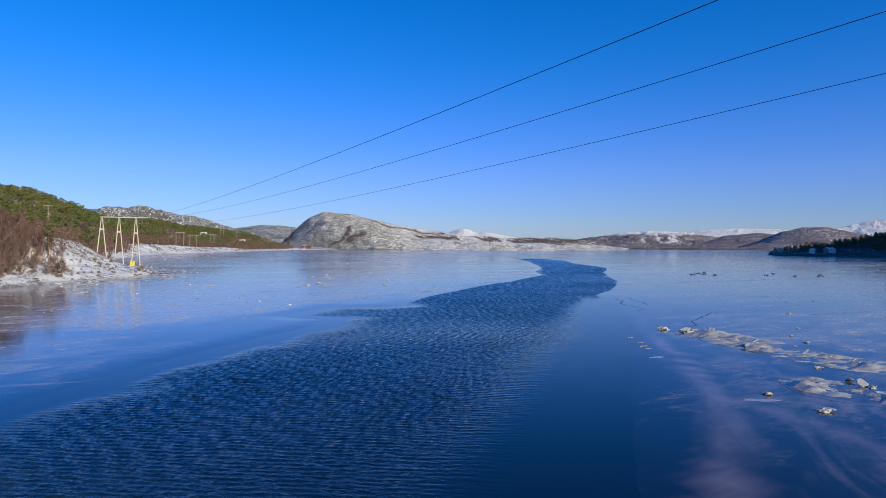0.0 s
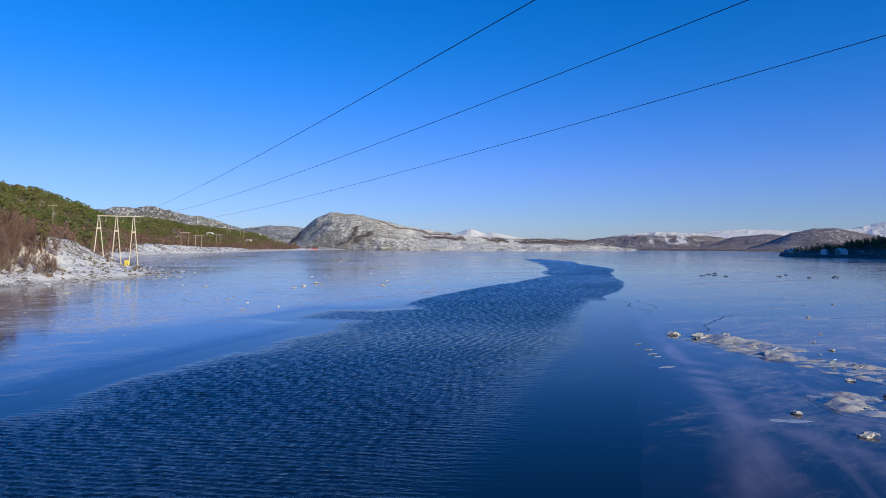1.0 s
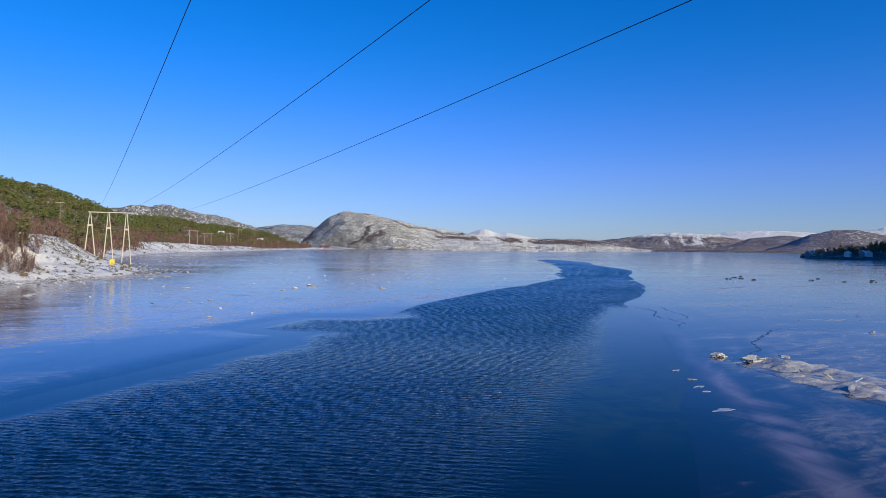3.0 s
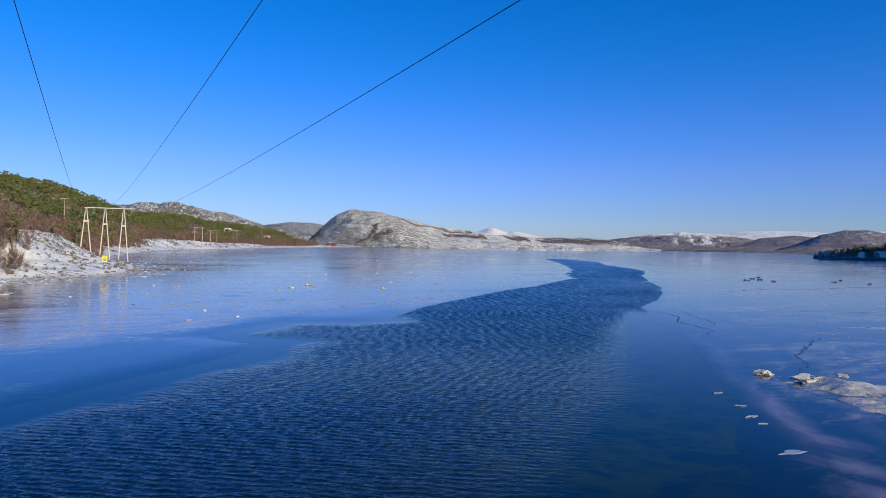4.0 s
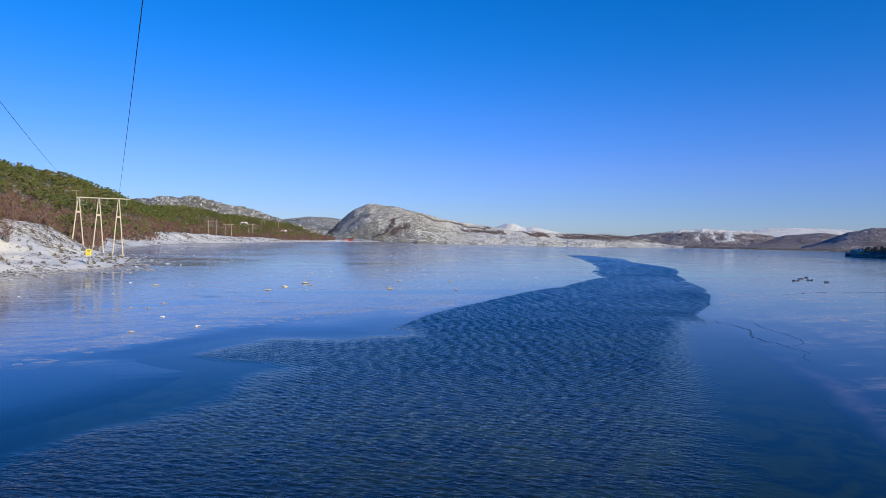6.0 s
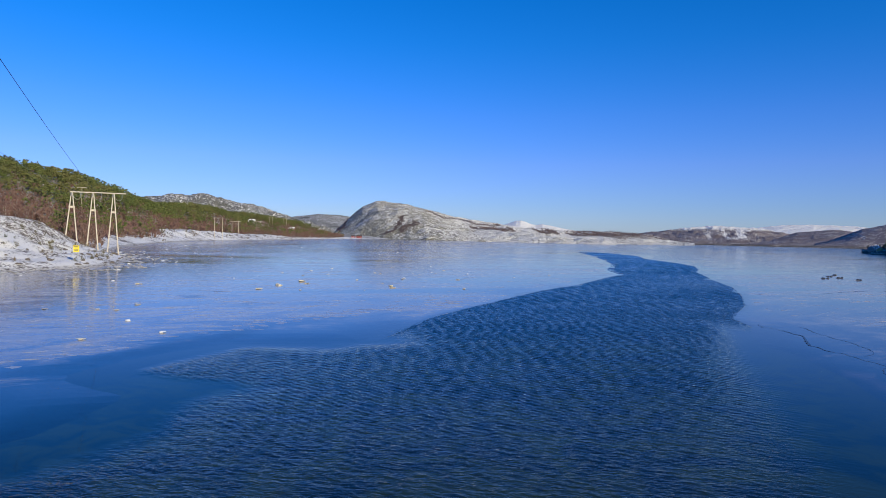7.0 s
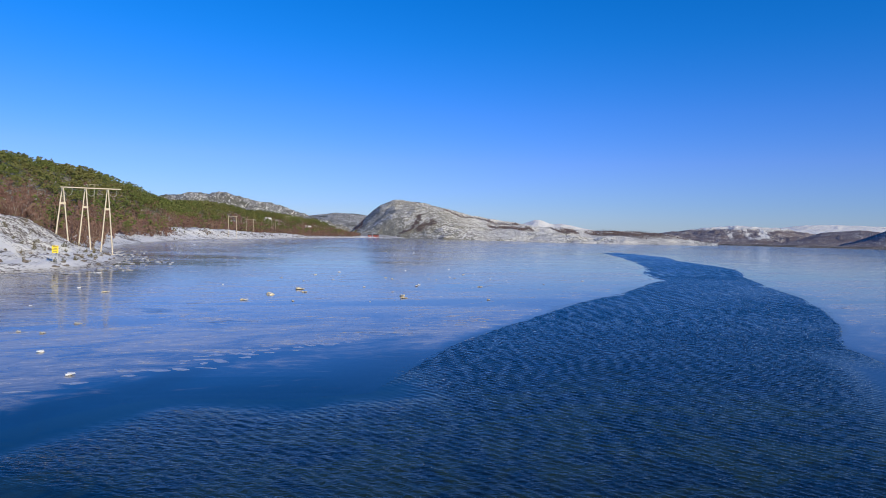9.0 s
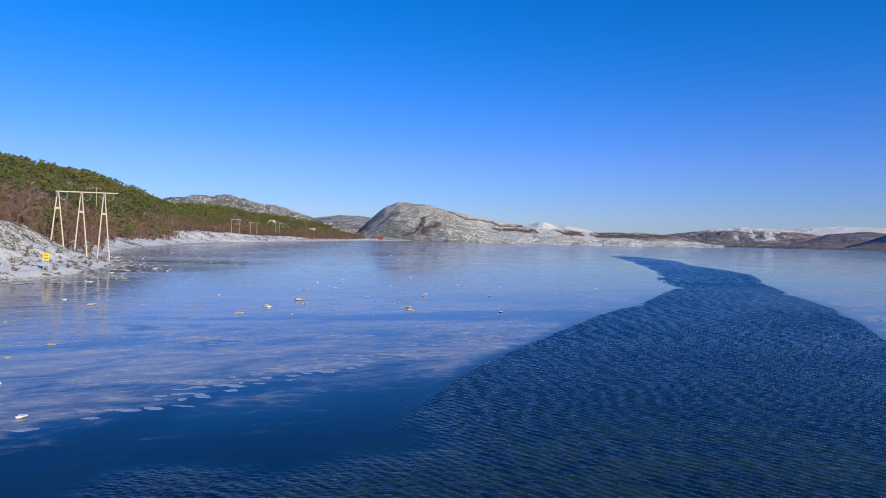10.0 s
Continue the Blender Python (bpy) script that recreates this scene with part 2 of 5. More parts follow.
# ---- mesh helpers ----
def part(name, bm, material, parent=None, label=""):
    """One mesh object from a bmesh, under its thing if one is given."""
    me = bpy.data.meshes.new(name)
    bm.to_mesh(me)
    bm.free()
    me.materials.append(material)
    ob = new(name, me)
    ob.parent = parent
    if label:
        ob["label"] = label
    return ob


def from_arrays(name, verts, faces, material, smooth=False, attrs=None):
    me = bpy.data.meshes.new(name)
    me.from_pydata([tuple(v) for v in verts], [], [tuple(f) for f in faces])
    me.materials.append(material)
    for key, values in (attrs or {}).items():
        at = me.attributes.new(key, "FLOAT", "POINT")
        at.data.foreach_set("value", np.asarray(values, dtype=np.float32))
    if smooth:
        me.polygons.foreach_set("use_smooth", np.ones(len(me.polygons), dtype=bool))
    return new(name, me)


def fast_mesh(name, verts, tris, material, smooth=False, attrs=None):
    """A mesh of triangles from two arrays."""
    verts, tris = np.asarray(verts, dtype=np.float32), np.asarray(tris, dtype=np.int32)
    me = bpy.data.meshes.new(name)
    me.vertices.add(len(verts))
    me.vertices.foreach_set("co", verts.ravel())
    me.loops.add(tris.size)
    me.loops.foreach_set("vertex_index", tris.ravel())
    me.polygons.add(len(tris))
    me.polygons.foreach_set("loop_start", np.arange(0, tris.size, 3, dtype=np.int32))
    me.polygons.foreach_set("use_smooth", np.full(len(tris), smooth))
    for key, values in (attrs or {}).items():
        at = me.attributes.new(key, "FLOAT", "POINT")
        at.data.foreach_set("value", np.asarray(values, dtype=np.float32))
    me.update(calc_edges=True)
    me.materials.append(material)
    return new(name, me)


def as_tris(faces):
    out = []
    for f in faces:
        out.append((f[0], f[1], f[2]))
        if len(f) == 4:
            out.append((f[0], f[2], f[3]))
    return np.array(out, dtype=np.int32)


def grid_faces(rows, cols):
    i = np.arange(rows - 1)[:, None] * cols + np.arange(cols - 1)[None, :]
    return np.stack([i, i + 1, i + cols + 1, i + cols], -1).reshape(-1, 4).tolist()


def box(bm, size, m, bevel=0.0):
    """A box with its base centre at the pose m."""
    made = bmesh.ops.create_cube(bm, size=1.0, matrix=m @ Matrix.Translation((0, 0, size[2] / 2)) @ Matrix.Diagonal((*size, 1)))
    if bevel:
        edges = list({e for v in made["verts"] for e in v.link_edges})
        bmesh.ops.bevel(bm, geom=edges, offset=bevel, segments=1, affect="EDGES")


def rod(bm, a, b, r1, r2, sides=8):
    a, b = Vector(a), Vector(b)
    d = b - a
    turn = d.to_track_quat("Z", "Y").to_matrix().to_4x4()
    bmesh.ops.create_cone(bm, cap_ends=True, segments=sides, radius1=r1, radius2=r2, depth=d.length, matrix=Matrix.Translation((a + b) / 2) @ turn)


def tube_mesh(bm, points, radius, sides=5):
    """A tube along points."""
    rings = []
    for i, p in enumerate(points):
        d = (Vector(points[min(i + 1, len(points) - 1)]) - Vector(points[max(i - 1, 0)])).normalized()
        q = d.to_track_quat("Z", "Y").to_matrix()
        rings.append([bm.verts.new(Vector(p) + q @ Vector((math.cos(k * 2 * math.pi / sides) * radius, math.sin(k * 2 * math.pi / sides) * radius, 0))) for k in range(sides)])
    for r, s in zip(rings, rings[1:]):
        for k in range(sides):
            bm.faces.new((r[k], r[(k + 1) % sides], s[(k + 1) % sides], s[k]))


def hump(bm, size, m, rng, cuts=2, rough=0.25, flat=0.0):
    """A faceted irregular lump, cut off at its base."""
    made = bmesh.ops.create_icosphere(bm, subdivisions=cuts, radius=1.0)
    off = Vector((rng.uniform(-50, 50), rng.uniform(-50, 50), rng.uniform(-50, 50)))
    for v in made["verts"]:
        k = 1 + rough * 2.2 * noise.noise(v.co * 1.7 + off) + rough * noise.noise(v.co * 4.1 + off)
        c = v.co * k
        if flat:
            c.z = max(min(c.z, 1.0 - flat), -0.25)
        else:
            c.z = max(c.z, -0.25)
        v.co = m @ Vector((c.x * size[0], c.y * size[1], c.z * size[2]))


# ---- numpy helpers for the lie of the land ----
def lattice(ix, iy, seed):
    h = np.sin(ix * 127.1 + iy * 311.7 + seed * 74.7) * 43758.5453
    return h - np.floor(h)


def vnoise(x, y, seed=0):
    x, y = np.asarray(x, float), np.asarray(y, float)
    ix, iy = np.floor(x), np.floor(y)
    fx, fy = x - ix, y - iy
    fx, fy = fx * fx * (3 - 2 * fx), fy * fy * (3 - 2 * fy)
    a, b = lattice(ix, iy, seed), lattice(ix + 1, iy, seed)
    c, d = lattice(ix, iy + 1, seed), lattice(ix + 1, iy + 1, seed)
    return (a * (1 - fx) + b * fx) * (1 - fy) + (c * (1 - fx) + d * fx) * fy - 0.5


def fbm(x, y, scale, octaves=4, seed=0, gain=0.5):
    out, amp, f = 0.0, 1.0, 1.0 / scale
    for k in range(octaves):
        out = out + amp * vnoise(np.asarray(x) * f + 17.3 * k, np.asarray(y) * f - 9.1 * k, seed + k)
        amp, f = amp * gain, f * 2.03
    return out


def sstep(x, a, b):
    t = np.clip((np.asarray(x, float) - a) / (b - a), 0, 1)
    return t * t * (3 - 2 * t)


def line_distance(px, py, line, closed=False):
    """Distance to a polyline, with the place along it (0 to 1)."""
    pts = np.array(line, float)
    if closed:
        pts = np.vstack([pts, pts[:1]])
    run = np.r_[0, np.cumsum(np.hypot(*np.diff(pts, axis=0).T))]
    best, where = np.full(np.shape(px), 1e12), np.zeros(np.shape(px))
    for i in range(len(pts) - 1):
        a, d = pts[i], pts[i + 1] - pts[i]
        u = np.clip(((px - a[0]) * d[0] + (py - a[1]) * d[1]) / (d @ d), 0, 1)
        q = (px - a[0] - u * d[0]) ** 2 + (py - a[1] - u * d[1]) ** 2
        near = q < best
        best = np.where(near, q, best)
        where = np.where(near, run[i] + u * (run[i + 1] - run[i]), where)
    return np.sqrt(best), where / run[-1]


def inside(px, py, line):
    pts = np.array(line, float)
    odd = np.zeros(np.shape(px), bool)
    for (ax, ay), (bx, by) in zip(pts, np.roll(pts, -1, 0)):
        cross = (ay > py) != (by > py)
        with np.errstate(divide="ignore", invalid="ignore"):
            odd ^= cross & (px < (bx - ax) * (py - ay) / (by - ay) + ax)
    return odd


# the shore west of the water, from south to north
SHORE = [(-190, -300), (-150, -60), (-105, 70), (-70, 132), (-62, 150), (-58, 163), (-53, 176), (-47, 188), (-45.5, 200), (-49, 215), (-53.5, 232), (-60, 247), (-71, 260),
         (-88, 307), (-104, 359), (-118, 425), (-131, 518), (-134, 605), (-118, 693), (-100, 850), (-72, 1040), (-45, 1180), (-10, 1290)]
LAND = SHORE + [(0, 1700), (-2500, 1700), (-2500, -300)]
# the wooded crest above it: x, y, ground height
CREST = [(-300, -300, 48), (-300, 200, 60), (-290, 420, 60), (-272, 545, 57.5), (-275, 600, 59), (-277, 650, 57), (-278, 700, 55), (-278, 755, 50), (-283, 795, 42), (-272, 820, 37), (-262, 876, 35),
         (-258, 930, 34), (-238, 1040, 32), (-214, 1200, 28), (-190, 1305, 23), (-160, 1380, 8)]


def inland(x, y):
    d, _ = line_distance(x, y, SHORE)
    return np.where(inside(x, y, LAND), d, -d)


def ground_z(x, y):
    """Height of the ground over the ice."""
    x, y = np.asarray(x, float), np.asarray(y, float)
    d = inland(x, y)
    shelf = np.interp(y, (0, 120, 160, 190, 240, 254, 282, 480, 560, 640, 760, 1100, 1240), (6, 6, 6.5, 9.6, 10.4, 9.0, 4.0, 4.0, 7.5, 8.0, 6.0, 4.0, 2.0))
    wide = np.interp(y, (0, 150, 190, 240, 300, 540, 700, 1200), (20, 20, 27, 27, 13, 22, 26, 30))
    crest = np.interp(y, [c[1] for c in CREST], [c[2] for c in CREST])
    beach = np.clip(d, -20, 5) * 0.26
    apron = np.interp(y, (130, 160, 190, 215, 240), (2, 5, 12, 9, 0))
    bank = (shelf - 1.3) * sstep(d, 3 + apron, wide + apron) + 0.05 * np.clip(d - 5, 0, apron)
    hill = np.maximum(crest - shelf, 0) * sstep(d, wide + 10, np.interp(y, (700, 1200), (190, 140))) ** 1.1
    z = beach + bank + hill
    rough = sstep(d, 1, 12)
    z = z + rough * (1.5 * fbm(x, y, 8, 5, 3, 0.6) + (0.3 + 0.05 * d * (d < 120) + 6 * (d >= 120)) * 0.9 * fbm(x, y, 70, 4, 8))
    z = np.where(d > 240, z - (d - 240) * 0.05, z)
    # the far bank behind the starting place, which carries the other end of the power line
    q = np.hypot((x - 105) / 75, (y + 185) / 60)
    z = np.maximum(z, 15 * (1 - q * q) - 0.5)
    return np.maximum(z, -2.5)


# ---- ground: one sheet from here to the horizon ----
def build_ground():
    ang = np.r_[np.linspace(-180, -46, 34)[:-1], np.linspace(-46, -2, 340)[:-1], np.linspace(-2, 180, 46)]
    rad = np.r_[0.001, 60.0, np.geomspace(110, 1750, 270), np.geomspace(1900, 4900, 8)]
    A, R = np.meshgrid(np.radians(ang), rad)
    x, y = 10 + R * np.sin(A), 40 + R * np.cos(A)
    z = ground_z(x, y)
    d = inland(x, y)
    wood = sstep(d + 8 * fbm(x, y, 25, 3, 5), np.interp(y, (180, 200, 262, 300, 480, 560, 640, 800), (8, 30, 16, 8, 11, 50, 50, 20)), 60)
    tide = sstep(z, 0.55, 0.25) * (d > -6)
    ob = from_arrays("ground", np.stack([x, y, z], -1).reshape(-1, 3), grid_faces(*x.shape), GROUND, True,
                     {"wood": wood.ravel(), "tide": tide.ravel()})
    tagged(ob, "snow-covered shore and wooded hillside with bare earth and rock", "ground", kind="structure")


build_ground()


# ---- water and ice ----
# the open channel's edges, from far to near
WEST_EDGE = [(150, 462), (137, 452), (117, 360), (92, 268), (74, 222), (68, 197), (63, 190), (50, 167), (38, 150), (26, 129.5), (18, 115), (13.5, 105),
             (12, 99.5), (7.8, 98), (2, 97.5), (-2.5, 87), (2.7, 83), (1.3, 75.5), (-3, 68), (-7.5, 59.5), (-11, 52), (-14.5, 43), (-18, 34), (-24, 10), (-34, -60), (-60, -280)]
EAST_EDGE = [(150, 462), (154, 445), (150, 389), (132, 335), (124, 287), (118, 261), (106, 235), (97, 218), (89, 197), (84.3, 186), (76.3, 163), (68.1, 146), (60, 131), (50.5, 117),
             (47.5, 108), (44, 100), (39.5, 90.5), (36, 81), (32.5, 72), (28.5, 61), (22.5, 52), (18, 43), (14.5, 35), (11, 28.5), (8, 22), (3, 8), (4, -30), (20, -80), (60, -140), (20, -280)]
# where the ice turns white
WEST_WHITE = [(130, 464), (112, 362), (86, 270), (64, 222), (56, 192), (44, 170), (33, 152), (22.8, 130), (17.5, 125), (12.9, 118), (9, 115), (6, 111), (3.4, 108),
              (-0.2, 102.5), (-4.9, 92.5), (-11, 83), (-14.4, 70), (-17.6, 63), (-20.6, 50), (-27, 20), (-45, -60), (-80, -280)]
EAST_WHITE = [(160, 450), (155, 389), (138, 335), (129, 287), (123, 262), (100, 218), (88, 187), (80, 163), (71, 145), (60, 124), (55, 106), (51, 92), (46, 80), (39, 68.5), (37.6, 64),
              (37.4, 57), (37.6, 50), (35.5, 45), (31, 40), (30.6, 37.5), (32.5, 34.5), (35, 26), (42, 0), (60, -60), (110, -120), (200, -280)]
RIBBON = [(34, 65), (30.3, 55.5), (26.8, 45.3), (24.3, 39.5), (21.1, 32.8), (17.4, 27.7), (14.3, 22.9), (10, 14)]
RIBBON_B = [(23.6, 37.0), (24.9, 33.0), (25.0, 29.3), (24.6, 26.7), (26, 20)]
RIBBON_C = [(42.2, 87.7), (40.0, 79.5), (36.5, 72), (33.5, 66), (31.5, 59.5), (28.5, 50.5), (26, 43)]
SHOALS = [(-13, 26, 5), (17, 53, 6), (22, 55, 6), (26, 58, 6), (2, 77, 6), (10, 70, 7), (18, 71, 8), (25, 73, 7), (20, 92, 7), (28, 95, 8), (32, 66, 5), (14, 84, 7), (30, 84, 6), (6, 84, 6), (36, 90, 5)]


def ragged(line, seed, amount=1.0):
    """A line broken up into bays and teeth of natural size."""
    pts = np.array(line, float)
    out = []
    for i in range(len(pts) - 1):
        a, b = pts[i], pts[i + 1]
        far = np.hypot(a[0] - 10, a[1] - 45)
        n = int(np.clip(np.hypot(*(b - a)) / max(0.35, far * 0.006), 1, 160))
        for k in range(n):
            out.append(a + (b - a) * k / n)
    out.append(pts[-1])
    out = np.array(out)
    t = np.gradient(out, axis=0)
    t /= np.hypot(*t.T)[:, None] + 1e-9
    far = np.hypot(out[:, 0] - 10, out[:, 1] - 45)
    big = fbm(out[:, 0], out[:, 1], 11, 5, seed, 0.6)
    amp = amount * np.clip(far * 0.022, 0.8, 6.0)
    amp[:2] = 0
    amp[-2:] = 0
    return out + np.stack([-t[:, 1], t[:, 0]], 1) * (big * amp)[:, None]


def wave_height(x, y, base):
    """Wind ripples with thin crests, that swing round as they run up the channel."""
    out = []
    for k, turn in enumerate((17, 50)):
        z = np.zeros_like(x)
        for off, size, weight in ((0, 1.0, 0.80), (33, 0.80, 0.30), (-19, 1.35, 0.16), (64, 0.62, 0.14)):
            length = base * size
            a = radians(turn + off)
            p = 2 * math.pi / length * (math.sin(a) * x + math.cos(a) * y) + (5.0 if off == 0 else 7.0) * fbm(x, y, 7.0 * base, 2, 90 + 7 * k + int(off)) + 1.5 * fbm(x, y, 2.6 * base, 2, 40 + k + int(off))
            z += weight * length * 0.060 * (1 - 2 * np.abs(np.sin(p / 2)) ** 1.25)
        out.append(z)
    near = sstep(y + 4 * fbm(x, y, 12, 2, 70), 46, 84)
    return (out[0] * (1 - near) + out[1] * near) * (0.9 + 0.6 * fbm(x, y, 24, 3, 66))


def shoal_of(x, y):
    flat = 0.30 * sstep(y, 56, 78) * (1 - sstep(y, 104, 132))
    return np.clip(flat + sum(np.exp(-((x - a) ** 2 + (y - b) ** 2) / (r * r)) for a, b, r in SHOALS), 0, 1)


def build_water():
    ang = np.radians(np.r_[np.linspace(-180, -44, 24)[:-1], np.linspace(-44, 56, 101)[:-1], np.linspace(56, 180, 22)])
    rad = np.r_[0.001, np.geomspace(6, 4900, 110)]
    A, R = np.meshgrid(ang, rad)
    x, y = 10 + R * np.sin(A), 30 + R * np.cos(A)
    verts = [np.stack([x, y, np.full_like(x, -0.6)], -1).reshape(-1, 3)]
    tris = [as_tris(grid_faces(*x.shape))]
    shoal, ripple = [np.zeros(x.size)], [np.ones(x.size)]
    off = x.size
    channel = WEST_EDGE + EAST_EDGE[::-1]
    for x0, x1, y0, y1, cell, length in ((-26, 62, 17, 134, 0.13, 0.46), (0, 120, 104, 226, 0.25, 0.76), (40, 160, 196, 464, 0.55, 1.4)):
        gx, gy = np.arange(x0, x1, cell), np.arange(y0, y1, cell)
        x, y = np.meshgrid(gx, gy)
        east, west = line_distance(x, y, EAST_EDGE)[0], line_distance(x, y, WEST_EDGE)[0]
        water_in = inside(x, y, channel)
        calm = np.maximum(sstep(east, 1.5, np.clip(11 - (y - 60) * 0.12, 3, 10)), sstep(y, 104, 118)) * np.maximum(sstep(west + 2.6 * fbm(x, y, 5, 4, 71), 0.2, 4.5) * sstep(west, 0.0, 1.5), sstep(y, 99, 108))
        fade = (sstep(y, y0, y0 + 14) if y0 > 50 else 1.0) * (1 - sstep(y, y1 - 14, y1) if y1 < 400 else 1.0)
        z = -0.095 - 0.02 * (1 - fade) + fade * wave_height(x, y, length) * np.interp(y, (95, 125, 200), (0.95, 1.2, 1.4)) * np.where(water_in, 0.02 + 0.98 * calm, 0.02)
        keep = water_in | (np.minimum(east, west) < (2.5 if cell < 0.3 else 5))
        f = np.array(grid_faces(*x.shape))
        f = f[keep.ravel()[f].all(1)]
        used, back = np.unique(f, return_inverse=True)
        f = back.reshape(f.shape)
        verts.append(np.stack([x, y, z], -1).reshape(-1, 3)[used])
        tris.append(np.vstack([f[:, (0, 1, 2)], f[:, (0, 2, 3)]]) + off)
        shoal.append(shoal_of(x, y).ravel()[used])
        ripple.append(np.where(water_in, calm * 0.5, 0.0).ravel()[used])
        off += len(used)
    ob = fast_mesh("water", np.vstack(verts), np.vstack(tris), WATER, True, {"shoal": np.concatenate(shoal), "ripple": np.concatenate(ripple)})
    tagged(ob, "dark blue rippled open water of a tidal channel", "water", kind="structure")


def build_ice(name, edge, white, outer, seed, label):
    from mathutils.geometry import delaunay_2d_cdt
    rim = ragged(edge, seed)
    loop = np.vstack([rim, np.array(outer, float)])
    white_zone = np.vstack([np.array(white, float), np.array(outer, float)])
    ang = np.radians(np.r_[np.arange(-175, -44, 7.0), np.arange(-44, 56, 0.7), np.arange(56, 178, 7.0)])
    rad = np.geomspace(8, 4500, 210)
    A, R = np.meshgrid(ang, rad)
    px, py = (10 + R * np.sin(A)).ravel(), (40 + R * np.cos(A)).ravel()
    ok = inside(px, py, loop)
    ok[ok] &= line_distance(px[ok], py[ok], rim)[0] > np.clip(R.ravel()[ok] * 0.004, 0.25, 5)
    px, py = px[ok], py[ok]
    pts = np.vstack([loop, np.stack([px, py], 1)])
    n = len(loop)
    v, ed, faces, *_ = delaunay_2d_cdt([Vector(p) for p in pts], [], [list(range(n))], 1, 1e-5)
    v = np.array([tuple(p) for p in v])
    x, y = v[:, 0], v[:, 1]
    do, dw = line_distance(x, y, rim)[0], line_distance(x, y, white)[0]
    thick = np.where(inside(x, y, white_zone), 0.64 + 0.34 * (1 - np.exp(-dw / 9)), (0.58 if name == 'ice_1' else 0.92) * (do / (do + dw + 1e-6)) ** (1.0 if name == 'ice_1' else 1.25))
    near = 1 - sstep(y, 106, 122) if name == 'ice_1' else 1 - sstep(y, 104, 122)
    thick = np.maximum(thick, 0.85 * sstep(do, 0, 1.5) * (1 - near))
    thick = thick - 0.45 * near * np.exp(-((dw + 2.5 * fbm(x, y, 9, 3, seed)) / 1.3) ** 2)
    wide = sstep(do, 0.5, 3.0) * 1.25 * np.clip(0.85 - (y - 22) * 0.013, 0.35, 0.85) * (1 + 0.9 * fbm(x, y, 4, 3, 8))
    rib = 0.8 * np.exp(-(line_distance(x, y, RIBBON)[0] / (wide + 1e-3)) ** 2) + 0.7 * np.exp(-(line_distance(x, y, RIBBON_B)[0] / (wide + 1e-3)) ** 2)
    rib = rib + 0.42 * np.exp(-((line_distance(x, y, RIBBON_C)[0] + 1.2 * fbm(x, y, 6, 3, 12)) / (0.8 * wide + 0.2)) ** 2)
    silt = (1 - sstep(y, 62, 92)) * sstep(do, 5.5, 13.0) * (1 - 0.9 * inside(x, y, white_zone)) * (name == "ice_2")
    if name == "ice_2":
        thick = thick * np.interp(y, (55, 120), (0.76, 0.90))
    dip = 0.027 * (1 - sstep(y, 88, 100))
    z = (0.048 + dip) * sstep(do, 0, 6.0) - 0.093 - dip
    # the sheet's broken edge
    n, m = len(x), len(rim)
    verts = np.vstack([np.stack([x, y, z], 1), np.c_[rim, -0.093 - 0.027 * (1 - sstep(rim[:, 1], 88, 100))], np.c_[rim, np.full(m, -0.25)]])
    faces = list(faces) + [(n + k, n + k + 1, n + m + k + 1, n + m + k) for k in range(m - 1)]
    none = np.zeros(2 * m)
    ob = from_arrays(name, verts, faces, ICE, False, {"thick": np.r_[thick, none], "ribbon": np.r_[np.clip(rib, 0, 1), none], "silt": np.r_[silt, none]})
    return tagged(ob, label, "ice", kind="structure")


build_water()
build_ice("ice_1", WEST_EDGE, WEST_WHITE, [(-400, -280), (-1200, 600), (-900, 2500), (-300, 4300), (700, 4400), (1500, 4100), (900, 1800)], 21,
          "pale glassy sea ice with frosted streaks, thin and dark at its edge")
build_ice("ice_2", EAST_EDGE, EAST_WHITE, [(900, -280), (2400, 1200), (3000, 2900), (1500, 4100), (900, 1800)], 34,
          "pale blue sea ice with cracks and frozen ridges")


# ---- mountains ----
def grove_at(x, z, groves):
    """How far a place on a hillside lies in a grove: strips from (x, z) to (x, z), with half their width."""
    out = np.zeros(np.shape(x))
    x, z = x + 34 * fbm(x, z * 2.5, 55, 4, 61), z + 13 * fbm(x, z * 2.5, 42, 4, 62)
    for a, b, wide in groves:
        out = np.maximum(out, 1 - 0.5 * line_distance(x, z, (a, b))[0] / wide)
    return np.clip(out, 0, 1)


HILL_GROVES = [((11, 17), (79, 49), 4.0), ((50, 24), (108, 35), 6.5), ((176, 58), (330, 42), 3.5), ((250, 35), (330, 27), 6.0), ((-62, 52), (-95, 12), 7.0), ((400, 30), (470, 24), 5.0), ((120, 70), (175, 60), 3.0), ((500, 22), (600, 18), 5.0)]
HEAD_GROVES = [((520, 22), (640, 25), 6.0), ((660, 26), (790, 16), 7.0)]


